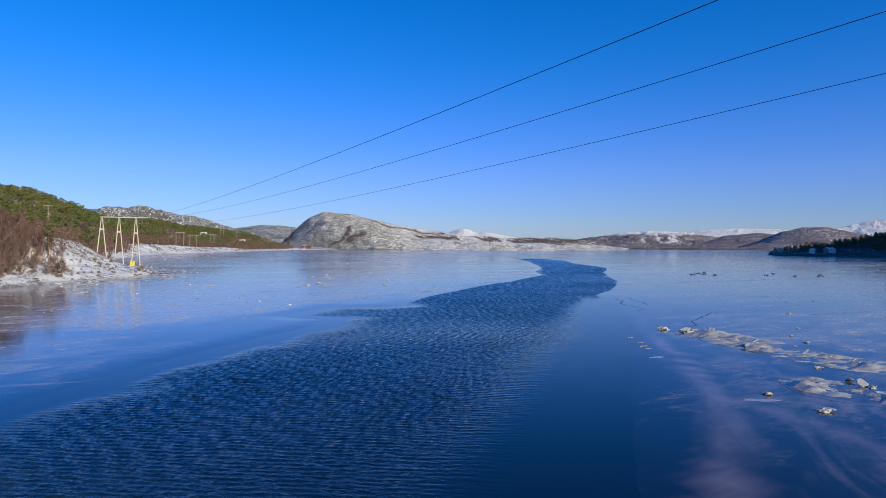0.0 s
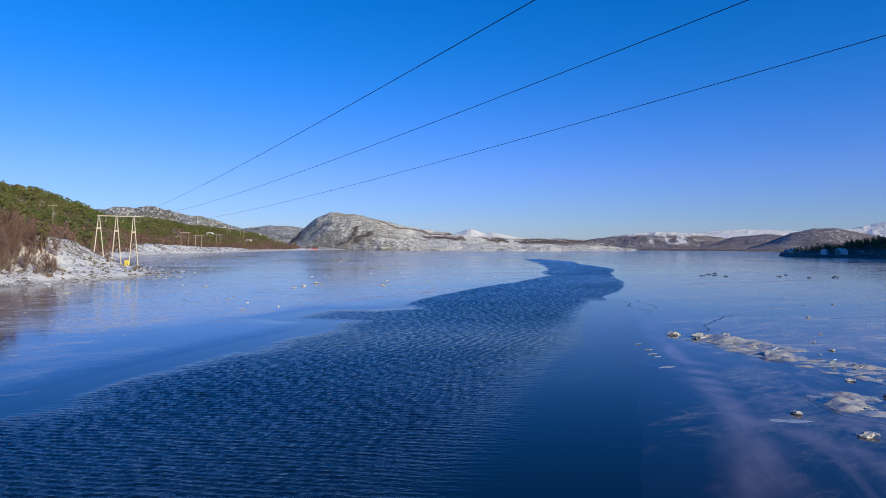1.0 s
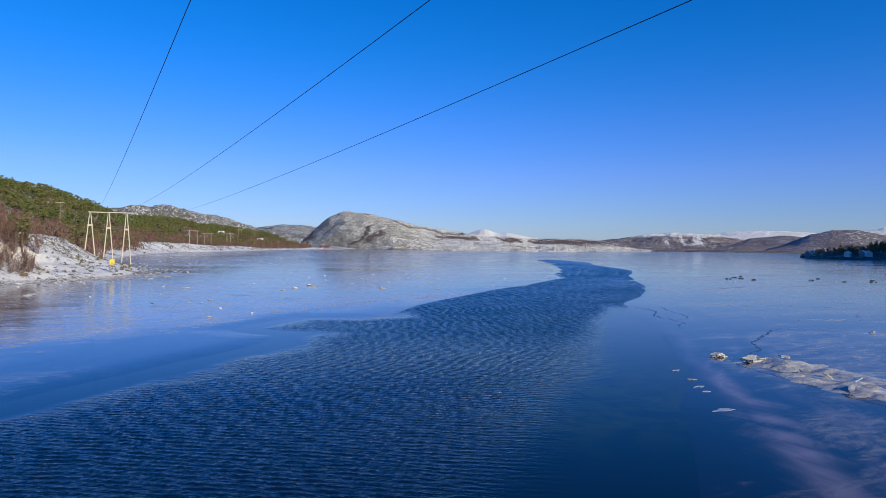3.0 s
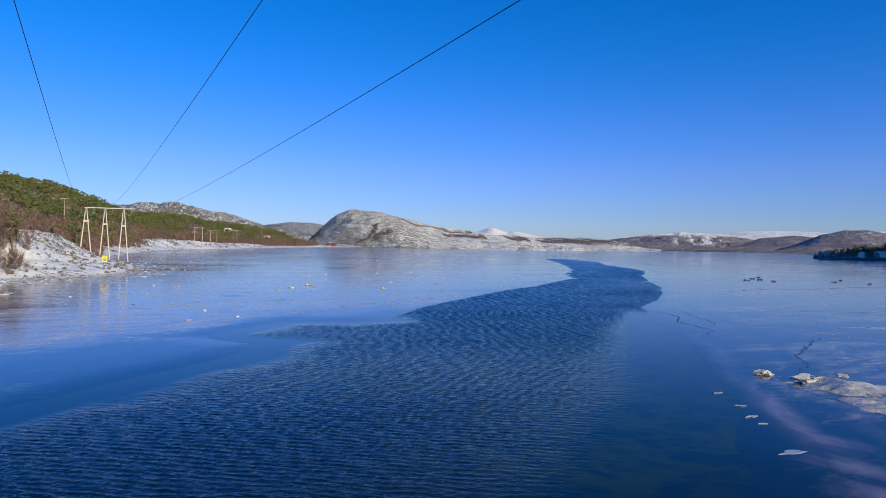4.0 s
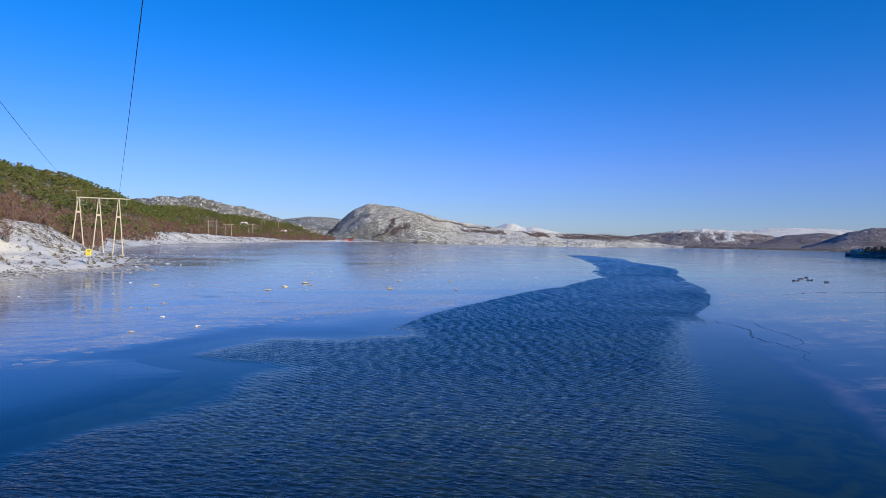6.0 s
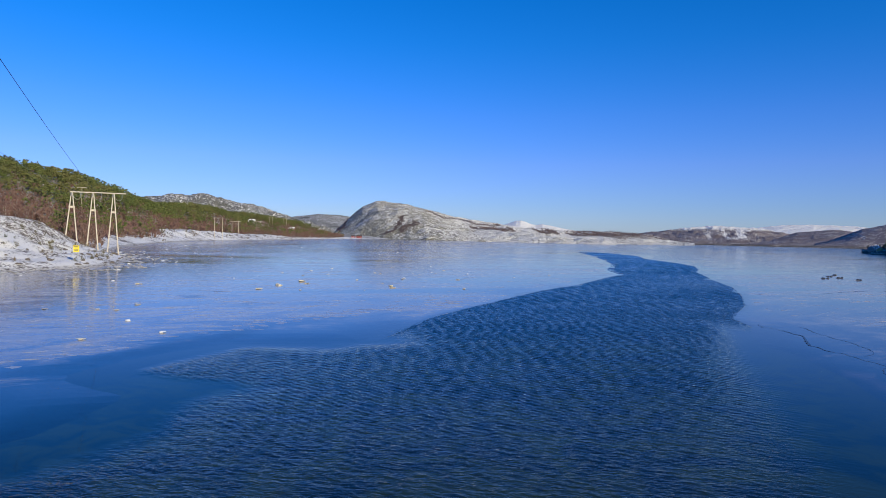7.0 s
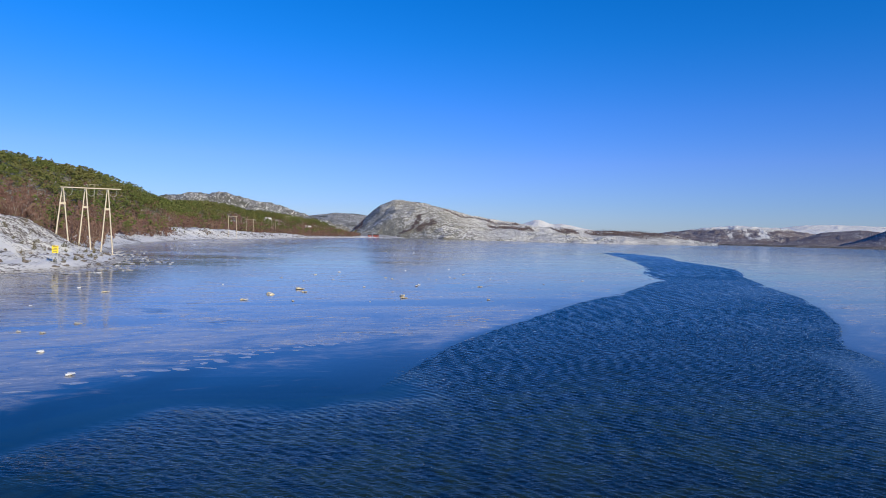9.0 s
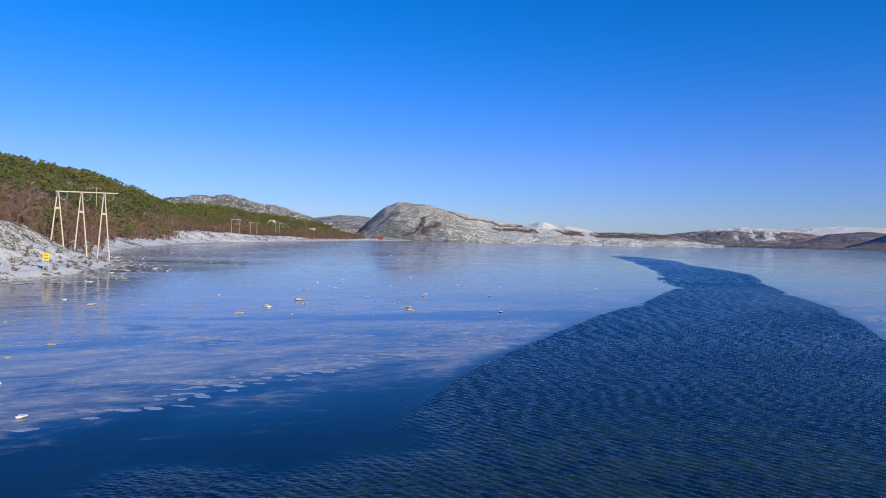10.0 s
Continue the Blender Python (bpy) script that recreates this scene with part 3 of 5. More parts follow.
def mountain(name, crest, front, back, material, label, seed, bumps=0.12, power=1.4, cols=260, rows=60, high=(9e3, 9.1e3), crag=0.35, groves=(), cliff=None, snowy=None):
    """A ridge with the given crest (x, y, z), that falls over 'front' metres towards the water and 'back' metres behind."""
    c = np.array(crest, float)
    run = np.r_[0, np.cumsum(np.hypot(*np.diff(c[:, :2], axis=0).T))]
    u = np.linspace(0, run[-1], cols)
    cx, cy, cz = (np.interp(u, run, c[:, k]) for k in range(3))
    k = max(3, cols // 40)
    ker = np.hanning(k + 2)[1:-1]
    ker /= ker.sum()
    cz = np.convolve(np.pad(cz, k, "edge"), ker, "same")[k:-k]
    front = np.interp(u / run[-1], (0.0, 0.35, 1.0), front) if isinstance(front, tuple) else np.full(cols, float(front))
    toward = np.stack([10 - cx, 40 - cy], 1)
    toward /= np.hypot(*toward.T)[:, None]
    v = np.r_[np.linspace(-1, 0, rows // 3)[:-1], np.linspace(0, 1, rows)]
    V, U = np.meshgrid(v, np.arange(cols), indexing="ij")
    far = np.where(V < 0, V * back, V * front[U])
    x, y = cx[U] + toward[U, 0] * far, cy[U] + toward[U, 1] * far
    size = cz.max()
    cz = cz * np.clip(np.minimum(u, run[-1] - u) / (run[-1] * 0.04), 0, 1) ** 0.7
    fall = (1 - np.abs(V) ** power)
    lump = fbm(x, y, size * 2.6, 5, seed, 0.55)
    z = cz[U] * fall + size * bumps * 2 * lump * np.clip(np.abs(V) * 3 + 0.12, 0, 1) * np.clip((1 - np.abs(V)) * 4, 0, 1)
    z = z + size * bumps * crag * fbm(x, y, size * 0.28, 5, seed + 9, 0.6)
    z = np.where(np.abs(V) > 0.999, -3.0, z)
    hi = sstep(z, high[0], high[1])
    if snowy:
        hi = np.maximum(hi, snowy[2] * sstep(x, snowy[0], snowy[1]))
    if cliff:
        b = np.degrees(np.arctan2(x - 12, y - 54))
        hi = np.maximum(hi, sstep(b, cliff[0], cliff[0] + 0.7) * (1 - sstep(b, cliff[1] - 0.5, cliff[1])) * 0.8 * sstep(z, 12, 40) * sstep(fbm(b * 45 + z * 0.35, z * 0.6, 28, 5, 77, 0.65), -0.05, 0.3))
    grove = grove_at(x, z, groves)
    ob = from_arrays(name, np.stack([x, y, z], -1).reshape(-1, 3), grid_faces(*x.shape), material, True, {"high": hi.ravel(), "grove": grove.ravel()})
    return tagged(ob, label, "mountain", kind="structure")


M_HILL = mountain_material("snowy_rock_hill", (0.33, 0.31, 0.23), (0.10, 0.095, 0.07), (0.115, 0.082, 0.066), 1.39, 0.60, 2.6)
M_FAR = mountain_material("far_rock_and_snow", (0.20, 0.19, 0.155), (0.075, 0.075, 0.06), (0.08, 0.08, 0.05), 1.42, 0.56, 1.1)
M_BROWN = mountain_material("far_birch_slopes", (0.19, 0.16, 0.155), (0.12, 0.10, 0.105), (0.15, 0.12, 0.115), 1.51, 0.50, 1.2)
M_WHITE = mountain_material("far_snow_fell", (0.30, 0.30, 0.32), (0.2, 0.2, 0.2), (0.2, 0.16, 0.14), 1.02, 0.80, 0.9)
M_WOOD = mountain_material("dark_wooded_bank", (0.13, 0.10, 0.08), (0.07, 0.06, 0.045), (0.07, 0.06, 0.045), 1.52, 0.46, 4.0)

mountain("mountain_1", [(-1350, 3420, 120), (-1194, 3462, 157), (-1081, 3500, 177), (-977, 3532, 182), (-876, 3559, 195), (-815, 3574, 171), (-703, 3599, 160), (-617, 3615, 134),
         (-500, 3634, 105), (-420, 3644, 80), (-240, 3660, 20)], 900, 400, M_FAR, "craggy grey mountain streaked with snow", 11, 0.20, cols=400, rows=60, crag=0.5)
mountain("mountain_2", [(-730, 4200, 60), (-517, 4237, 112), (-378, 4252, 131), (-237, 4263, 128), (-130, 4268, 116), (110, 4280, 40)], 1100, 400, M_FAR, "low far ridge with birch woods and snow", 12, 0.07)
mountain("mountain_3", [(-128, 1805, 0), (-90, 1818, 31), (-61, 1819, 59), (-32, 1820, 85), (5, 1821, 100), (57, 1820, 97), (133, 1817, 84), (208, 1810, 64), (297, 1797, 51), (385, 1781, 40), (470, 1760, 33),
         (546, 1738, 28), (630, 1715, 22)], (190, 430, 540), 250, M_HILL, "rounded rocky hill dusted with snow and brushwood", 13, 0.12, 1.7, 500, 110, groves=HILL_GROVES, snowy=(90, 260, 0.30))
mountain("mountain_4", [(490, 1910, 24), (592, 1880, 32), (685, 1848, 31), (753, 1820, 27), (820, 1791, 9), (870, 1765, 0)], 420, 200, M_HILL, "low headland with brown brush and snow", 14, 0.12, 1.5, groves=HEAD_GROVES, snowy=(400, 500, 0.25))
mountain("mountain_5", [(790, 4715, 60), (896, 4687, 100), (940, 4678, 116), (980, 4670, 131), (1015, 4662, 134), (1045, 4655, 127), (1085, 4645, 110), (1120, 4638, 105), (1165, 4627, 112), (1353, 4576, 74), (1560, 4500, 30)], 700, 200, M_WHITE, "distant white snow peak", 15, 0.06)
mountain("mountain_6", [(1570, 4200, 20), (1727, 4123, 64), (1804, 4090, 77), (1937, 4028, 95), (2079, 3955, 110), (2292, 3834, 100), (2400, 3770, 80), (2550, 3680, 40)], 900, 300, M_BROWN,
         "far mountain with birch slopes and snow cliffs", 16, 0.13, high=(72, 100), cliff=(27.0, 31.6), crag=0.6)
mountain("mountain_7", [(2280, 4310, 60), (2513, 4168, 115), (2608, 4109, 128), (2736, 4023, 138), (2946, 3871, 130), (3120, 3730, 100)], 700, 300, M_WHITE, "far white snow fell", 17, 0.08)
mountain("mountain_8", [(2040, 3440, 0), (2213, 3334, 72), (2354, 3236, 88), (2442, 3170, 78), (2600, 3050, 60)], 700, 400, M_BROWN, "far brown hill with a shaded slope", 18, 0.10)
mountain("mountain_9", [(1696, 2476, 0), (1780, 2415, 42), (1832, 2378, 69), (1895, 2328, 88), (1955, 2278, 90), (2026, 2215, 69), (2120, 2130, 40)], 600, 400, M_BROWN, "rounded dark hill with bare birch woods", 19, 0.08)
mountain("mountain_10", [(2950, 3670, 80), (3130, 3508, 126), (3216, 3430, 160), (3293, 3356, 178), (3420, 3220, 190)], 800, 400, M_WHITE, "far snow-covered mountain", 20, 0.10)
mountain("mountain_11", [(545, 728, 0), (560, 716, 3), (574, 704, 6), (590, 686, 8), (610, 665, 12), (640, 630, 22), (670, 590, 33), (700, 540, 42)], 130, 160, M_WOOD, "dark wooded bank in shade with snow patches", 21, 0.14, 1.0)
# added out of view on the right, to cast shade on the eastern bank and ice
mountain("mountain_12", [(560, -140, 90), (700, 60, 210), (900, 240, 340), (1250, 520, 410), (1750, 820, 380), (2200, 1000, 240)], 330, 500, M_FAR, "unseen snowy mountain added to shade the eastern bank", 22, 0.10)
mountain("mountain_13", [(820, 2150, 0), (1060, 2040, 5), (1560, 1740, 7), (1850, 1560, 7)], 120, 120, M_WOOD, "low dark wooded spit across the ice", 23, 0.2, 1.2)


# ---- power line ----
LINE_AZ = radians(20.3)
ALONG = Vector((math.sin(LINE_AZ), -math.cos(LINE_AZ), 0))
BAR = Vector((0.966, 0.258, 0))
TOPS = [Vector((-73.1, 241.7, 17.9)), Vector((-68.05, 243.1, 17.9)), Vector((-63.0, 244.4, 17.9))]


def gz(x, y):
    return float(ground_z(np.array([x]), np.array([y]))[0])


def pylon(tops, label, extra=3.2, jumpers=True):
    """A wooden portal: three braced pairs of poles under one crossarm."""
    mid = tops[1]
    base = Vector((mid.x, mid.y, gz(mid.x, mid.y)))
    top = new("power_pylon")
    top.matrix_world = Matrix.Translation(base)
    tagged(top, label, "pylon", "power pylons")
    for p in tops:
        apex = p - base
        feet = []
        for s in (-1, 1):
            fx = p + BAR * 1.45 * s
            foot = Vector((fx.x, fx.y, gz(fx.x, fx.y) - 0.4)) - base
            feet.append(foot)
            bm = bmesh.new()
            rod(bm, foot, apex + BAR * 0.14 * s, 0.19, 0.14, 10)
            part("leg", bm, POLE, top)
        bm = bmesh.new()
        k = 0.70
        a, b = feet[0].lerp(apex, k), feet[1].lerp(apex, k)
        box(bm, ((b - a).length + 0.5, 0.10, 0.55), Matrix.Translation((a + b) / 2 - Vector((0, 0, 0.27))) @ BAR.to_track_quat("X", "Z").to_matrix().to_4x4(), 0.02)
        part("brace", bm, POLE, top)
    a, b = tops[0] - BAR * 0.5 - base, tops[2] + BAR * extra - base
    bm = bmesh.new()
    turn = BAR.to_track_quat("X", "Z").to_matrix().to_4x4()
    for off in (-0.16, 0.16):
        box(bm, ((b - a).length, 0.10, 0.26), Matrix.Translation((a + b) / 2 + ALONG * off + Vector((0, 0, 0.05))) @ turn, 0.02)
    part("crossarm", bm, POLE, top)
    if jumpers:
        for p in tops:
            q = p - base
            bm = bmesh.new()
            for k in range(7):
                c = q + ALONG * (0.3 + 0.17 * k) + Vector((0, 0, -0.1 - 0.03 * k))
                bmesh.ops.create_cone(bm, cap_ends=True, segments=10, radius1=0.13, radius2=0.07, depth=0.09, matrix=Matrix.Translation(c) @ ALONG.to_track_quat("Z", "Y").to_matrix().to_4x4())
            part("insulator", bm, GLASS_INS, top)
            h = q + BAR * 2.15
            bm = bmesh.new()
            for k in range(7):
                bmesh.ops.create_cone(bm, cap_ends=True, segments=10, radius1=0.13, radius2=0.06, depth=0.09, matrix=Matrix.Translation(h + Vector((0, 0, -0.05 - 0.16 * k))))
            part("insulator", bm, GLASS_INS, top)
            bm = bmesh.new()
            s, e = q + ALONG * 1.5 + Vector((0, 0, -0.35)), h + Vector((0, 0, -1.2))
            pts = []
            for k in range(13):
                u = k / 12
                pts.append(s.lerp(e, u) + Vector((0, 0, -1.3 * 4 * u * (1 - u) * (0.6 + 0.4 * u))))
            tube_mesh(bm, pts, 0.035, 6)
            part("jumper", bm, STEEL, top)
    return top


pylon(TOPS, "tall weathered wooden portal pylon with three braced pole pairs")
# its opposite number on the bank behind
BACK = [Vector((t.x - 0.8 + ALONG.x * 400, t.y + ALONG.y * 400, 25.6)) for t in TOPS]
pylon(BACK, "weathered wooden portal pylon on the opposite bank", 0.5, False)


def conductor(points, radius, label, name="power_cable"):
    bm = bmesh.new()
    tube_mesh(bm, points, radius, 6)
    return tagged(part(name, bm, WIRE), label, "power cable", "power cables")


# where each cable hangs: anchor, bearing, sideways start, and height over its length in hundreds of metres
SPANS = [((-73.07, 241.6), 20.237, -0.27, 18.16, -6.370, 2.105), ((-68.2, 243.8), 20.553, -1.59, 19.31, -7.125, 2.269), ((-62.9, 244.3), 20.270, -0.79, 16.65, -5.361, 1.929)]
for t, (foot, az, side, z0, zb, zc), far in zip(TOPS, SPANS, BACK):
    pts = []
    sx, sy = math.sin(radians(az)), -math.cos(radians(az))
    for s in np.r_[1.5, np.arange(5, 396, 5.0)]:
        u = s / 100.0
        near, away = 1 - float(sstep(s, 0, 100)), float(sstep(s, 300, 400))
        p = Vector((foot[0] + side + sx * s, foot[1] + sy * s, z0 + zb * u + zc * u * u))
        p += (t + ALONG * 1.5 - Vector((foot[0] + side, foot[1], z0 + 0.3))) * near
        end = Vector((foot[0] + side + sx * 400, foot[1] + sy * 400, z0 + zb * 4 + zc * 16))
        p += (far - Vector((0, 0, 0.3)) - end) * away
        pts.append(p)
    pts.append(far - Vector((0, 0, 0.1)))
    conductor(pts, 0.012, "dark sagging overhead power cable spanning the channel")

# the line that goes on over the hill


def small_post(x, y, height, arm, label, two=0.0, turn=0.0, name="utility_pole"):
    """A pole, or a pair of poles, with a crossarm and insulators."""
    z = gz(x, y)
    top = new(name)
    top.matrix_world = pose(x, y, z, 0, 0, turn)
    tagged(top, label, "utility pole", "utility poles")
    for px in ((-two / 2, two / 2) if two else (0.0,)):
        bm = bmesh.new()
        rod(bm, (px, 0, -2.0), (px, 0, height), 0.19, 0.13, 8)
        part("post", bm, POLE, top)
    bm = bmesh.new()
    box(bm, (arm, 0.16, 0.24), pose(0, 0.2, height - 0.7))
    part("crossarm", bm, POLE, top)
    for px in (-arm * 0.46, 0.0, arm * 0.46):
        bm = bmesh.new()
        for k in range(4):
            bmesh.ops.create_cone(bm, cap_ends=True, segments=8, radius1=0.15, radius2=0.08, depth=0.14, matrix=pose(px, 0.2, height - 0.8 - 0.2 * k))
        part("insulator", bm, GLASS_INS, top)
    return top


small_post(-221, 592, 40.7 - gz(-221, 592), 6.6, "slim wooden pole with a crossarm above the pines", 0.0, 15)
LINE_POSTS = [(-131, 655, 20.6, 8.5, 6.8), (-137, 752, 19.4, 11.5, 6.4), (-141, 904, 22.4, 10.0, 4.6), (-157, 1104, 31.8, 9.0, 4.5), (-146, 1180, 33.0, 9.0, 4.5)]
TEXT = ("pair of tall pale poles with a thin crossarm", "wooden portal pole with a broad crossarm above the shore", "wooden portal pole with a broad crossarm among birches",
        "wooden portal pole beside a snowy clearing", "far wooden portal pole beside a clearing")
for (px, py, top_z, arm, gap), words in zip(LINE_POSTS, TEXT):
    small_post(px, py, top_z - gz(px, py), arm, words, gap, 10)
for i, t in enumerate(TOPS):
    e = Vector((-221 + (i - 1) * 3.0, 592 + (i - 1) * 0.8, 39.3))
    pts = [t.lerp(e, u) + Vector((0, 0, -0.3 - 22 * u * (1 - u))) for u in np.linspace(0.01, 1, 30)]
    conductor(pts, 0.016, "thin overhead power cable running up to the wooded hill")
for (ax, ay, az_, arm_a, _), (bx, by, bz_, arm_b, _) in zip(LINE_POSTS, LINE_POSTS[1:]):
    for side in (-0.46, 0.0, 0.46):
        p, q = Vector((ax + side * arm_a, ay, az_ - 1.5)), Vector((bx + side * arm_b, by, bz_ - 1.5))
        conductor([p.lerp(q, u) + Vector((0, 0, -10 * u * (1 - u))) for u in np.linspace(0, 1, 16)], 0.014, "thin overhead power cable strung between shore poles")


# ---- sign ----
def warning_sign():
    x, y = -50.5, 193.0
    z = gz(x, y)
    top = new("warning_sign")
    top.matrix_world = pose(x, y, z, 0, 0, 22)
    tagged(top, "square yellow warning board with dark lettering on two posts", "sign")
    for px in (-0.38, 0.38):
        bm = bmesh.new()
        rod(bm, (px, 0.08, -0.6), (px, 0.08, 3.3), 0.045, 0.045)
        part("post", bm, STEEL, top)
    bm = bmesh.new()
    box(bm, (1.08, 0.05, 1.36), pose(0, 0, 2.0), 0.01)
    b = part("board", bm, YELLOW, top, "yellow painted metal board")
    for k, (wide, tall) in enumerate(((0.75, 0.12), (0.55, 0.10), (0.85, 0.10), (0.65, 0.12))):
        bm = bmesh.new()
        box(bm, (wide, 0.012, tall), pose(0, -0.034, 3.08 - 0.28 * k))
        part("lettering_bar", bm, BLACK, b)


warning_sign()


# ---- trees ----
def pine_arrays(rng, h, clumps, spread):
    """Trunk and crown of a Scots pine as two vertex and face lists."""
    tv, tf = [], []
    for k in range(4):
        zz = h * 0.86 * k / 3
        r = 0.028 * h * (1 - 0.75 * k / 3)
        for s in range(5):
            tv.append((r * math.cos(s * 1.2566) + 0.05 * k, r * math.sin(s * 1.2566), zz - (0.8 if k == 0 else 0)))
    for k in range(3):
        for s in range(5):
            tf.append((k * 5 + s, k * 5 + (s + 1) % 5, k * 5 + 5 + (s + 1) % 5, k * 5 + 5 + s))
    for k in range(5):
        ang, zz = rng.uniform(0, 6.28), h * rng.uniform(0.35, 0.75)
        out = spread * h * 0.6
        i = len(tv)
        d = (math.cos(ang) * out, math.sin(ang) * out)
        tv += [(0.06, 0, zz), (-0.06, 0.05, zz), (0, -0.06, zz + 0.1), (d[0], d[1], zz + out * 0.4)]
        tf += [(i, i + 1, i + 3), (i + 1, i + 2, i + 3), (i + 2, i, i + 3)]
    cv, cf = [], []
    for k in range(clumps):
        u = rng.random() ** 0.8
        zz = h * (0.22 + 0.78 * u)
        reach = spread * h * (0.25 + 1.0 * math.sin(math.pi * min(1, (1 - u) * 0.72 + 0.12))) * (0.75 + 0.5 * rng.random())
        ang = rng.uniform(0, 6.28)
        rr = reach * math.sqrt(rng.random())
        c = Vector((math.cos(ang) * rr, math.sin(ang) * rr, zz))
        s = h * rng.uniform(0.04, 0.085) * (40 / clumps) ** 0.4
        i = len(cv)
        tilt = Euler((rng.uniform(-0.7, 0.7), rng.uniform(-0.7, 0.7), rng.uniform(0, 6.28))).to_matrix()
        for q in ((1.25, 0, -0.15), (-0.6, 1.05, -0.2), (-0.7, -1.0, -0.1), (0.1, 0.1, 0.75), (0.0, 0.0, -0.55)):
            j = Vector(q) * s * rng.uniform(0.75, 1.25)
            cv.append(tuple(c + tilt @ j))
        cf += [(i, i + 1, i + 3), (i + 1, i + 2, i + 3), (i + 2, i, i + 3), (i + 1, i, i + 4), (i + 2, i + 1, i + 4), (i, i + 2, i + 4)]
    return (tv, tf), (cv, cf)


def birch_arrays(rng, h, twigs, stems=3, width=0.05):
    """A bare many-stemmed birch: pale stems and a haze of brown twigs."""
    tv, tf, cv, cf = [], [], [], []
    tips = []
    for k in range(stems):
        ang = rng.uniform(0, 6.28)
        lean = rng.uniform(0.05, 0.28)
        p = Vector((rng.uniform(-0.3, 0.3), rng.uniform(-0.3, 0.3), -0.5))
        d = Vector((math.cos(ang) * lean, math.sin(ang) * lean, 1)).normalized()
        n = 5
        hh = h * rng.uniform(0.7, 1.0)
        last = None
        for j in range(n):
            r = 0.014 * h * (1 - j / (n - 0.4))
            i = len(tv)
            for s in range(4):
                tv.append((p.x + r * math.cos(s * 1.5708), p.y + r * math.sin(s * 1.5708), p.z))
            if last is not None:
                for s in range(4):
                    tf.append((last + s, last + (s + 1) % 4, i + (s + 1) % 4, i + s))
            if j >= 1:
                tips.append((p.copy(), d.copy(), 1 - j / n))
            last = i
            d = (d + Vector((rng.uniform(-0.22, 0.22), rng.uniform(-0.22, 0.22), 0.05))).normalized()
            p = p + d * hh / (n - 1)
    for k in range(twigs):
        p, d, left = tips[int(rng.random() * len(tips))]
        ang = rng.uniform(0, 6.28)
        out = Vector((math.cos(ang), math.sin(ang), rng.uniform(0.3, 1.6))).normalized()
        ln = h * rng.uniform(0.10, 0.26) * (0.55 + left)
        a = p + d * rng.uniform(-0.12, 0.12) * h
        a.z = max(a.z, 0.0)
        b = a + out * ln * 0.55
        c = b + (out + Vector((rng.uniform(-0.6, 0.6), rng.uniform(-0.6, 0.6), 0.25))).normalized() * ln * 0.5
        side = out.cross(Vector((rng.uniform(-1, 1), rng.uniform(-1, 1), 0.3))).normalized() * width * h / 8
        i = len(cv)
        cv += [tuple(a - side), tuple(a + side), tuple(b + side * 1.2), tuple(b - side * 1.2), tuple(c)]
        cf += [(i, i + 1, i + 2, i + 3), (i + 3, i + 2, i + 4)]
    return (tv, tf), (cv, cf)


def mesh_of(name, vf, material):
    me = bpy.data.meshes.new(name)
    me.from_pydata(vf[0], [], vf[1])
    me.materials.append(material)
    return me


tree_rng = random.Random(5)
PINES = [[mesh_of(n, vf, m) for n, vf, m in zip(("trunk", "crown"), pine_arrays(tree_rng, 8.0, 130, 0.26), (BARK, NEEDLES))] for k in range(5)]
BIRCHES = [[mesh_of(n, vf, m) for n, vf, m in zip(("trunk", "crown"), birch_arrays(tree_rng, 7.5, 300, 4, 0.03), (BIRCH_BARK, TWIGS))] for k in range(6)]
SHRUBS = [mesh_of("twigs", birch_arrays(tree_rng, 1.5, 110, 6, 0.10)[1], BUSH) for k in range(3)]


def tree(kind, x, y, size, turn, label):
    meshes = (PINES if kind == "pine_tree" else BIRCHES)[int(turn * 7) % (5 if kind == "pine_tree" else 6)]
    top = new(kind)
    top.matrix_world = Matrix.LocRotScale((x, y, gz(x, y)), Euler((0, 0, turn)), (size, size, size * 1.0))
    tagged(top, label, "tree", "pines on the hillside" if kind == "pine_tree" else "birches along the shore")
    for name, me in zip(("trunk", "crown"), meshes):
        new(name, me).parent = top


def wooded(x, y, d):
    """Chance of a birch and of a pine, by the lie of the land."""
    start = np.interp(y, (60, 150, 198, 212, 236, 256, 285, 335, 390, 480, 545, 590, 690, 780, 880, 905, 1240), (5, 8, 22, 36, 26, 6, 3, 3.5, 8, 8, 8, 40, 44, 30, 34, 8, 6))
    lim = np.interp(y, (150, 230, 300, 520, 600, 900), (88, 108, 125, 122, 92, 82))
    birch = sstep(d, start, start + 4) * (1 - sstep(d + 60 * fbm(x, y, 60, 3, 31), lim, lim + 60))
    pine = sstep(d + 75 * fbm(x, y, 45, 3, 32), lim - 16, lim + 40)
    pine = np.where(y > 900, pine * sstep(d, 70, 120), pine)
    return birch, pine


def scatter(seed, n, box_):
    rng = np.random.default_rng(seed)
    x, y = rng.uniform(box_[0], box_[1], n), rng.uniform(box_[2], box_[3], n)
    d = inland(x, y)
    return x, y, d, rng


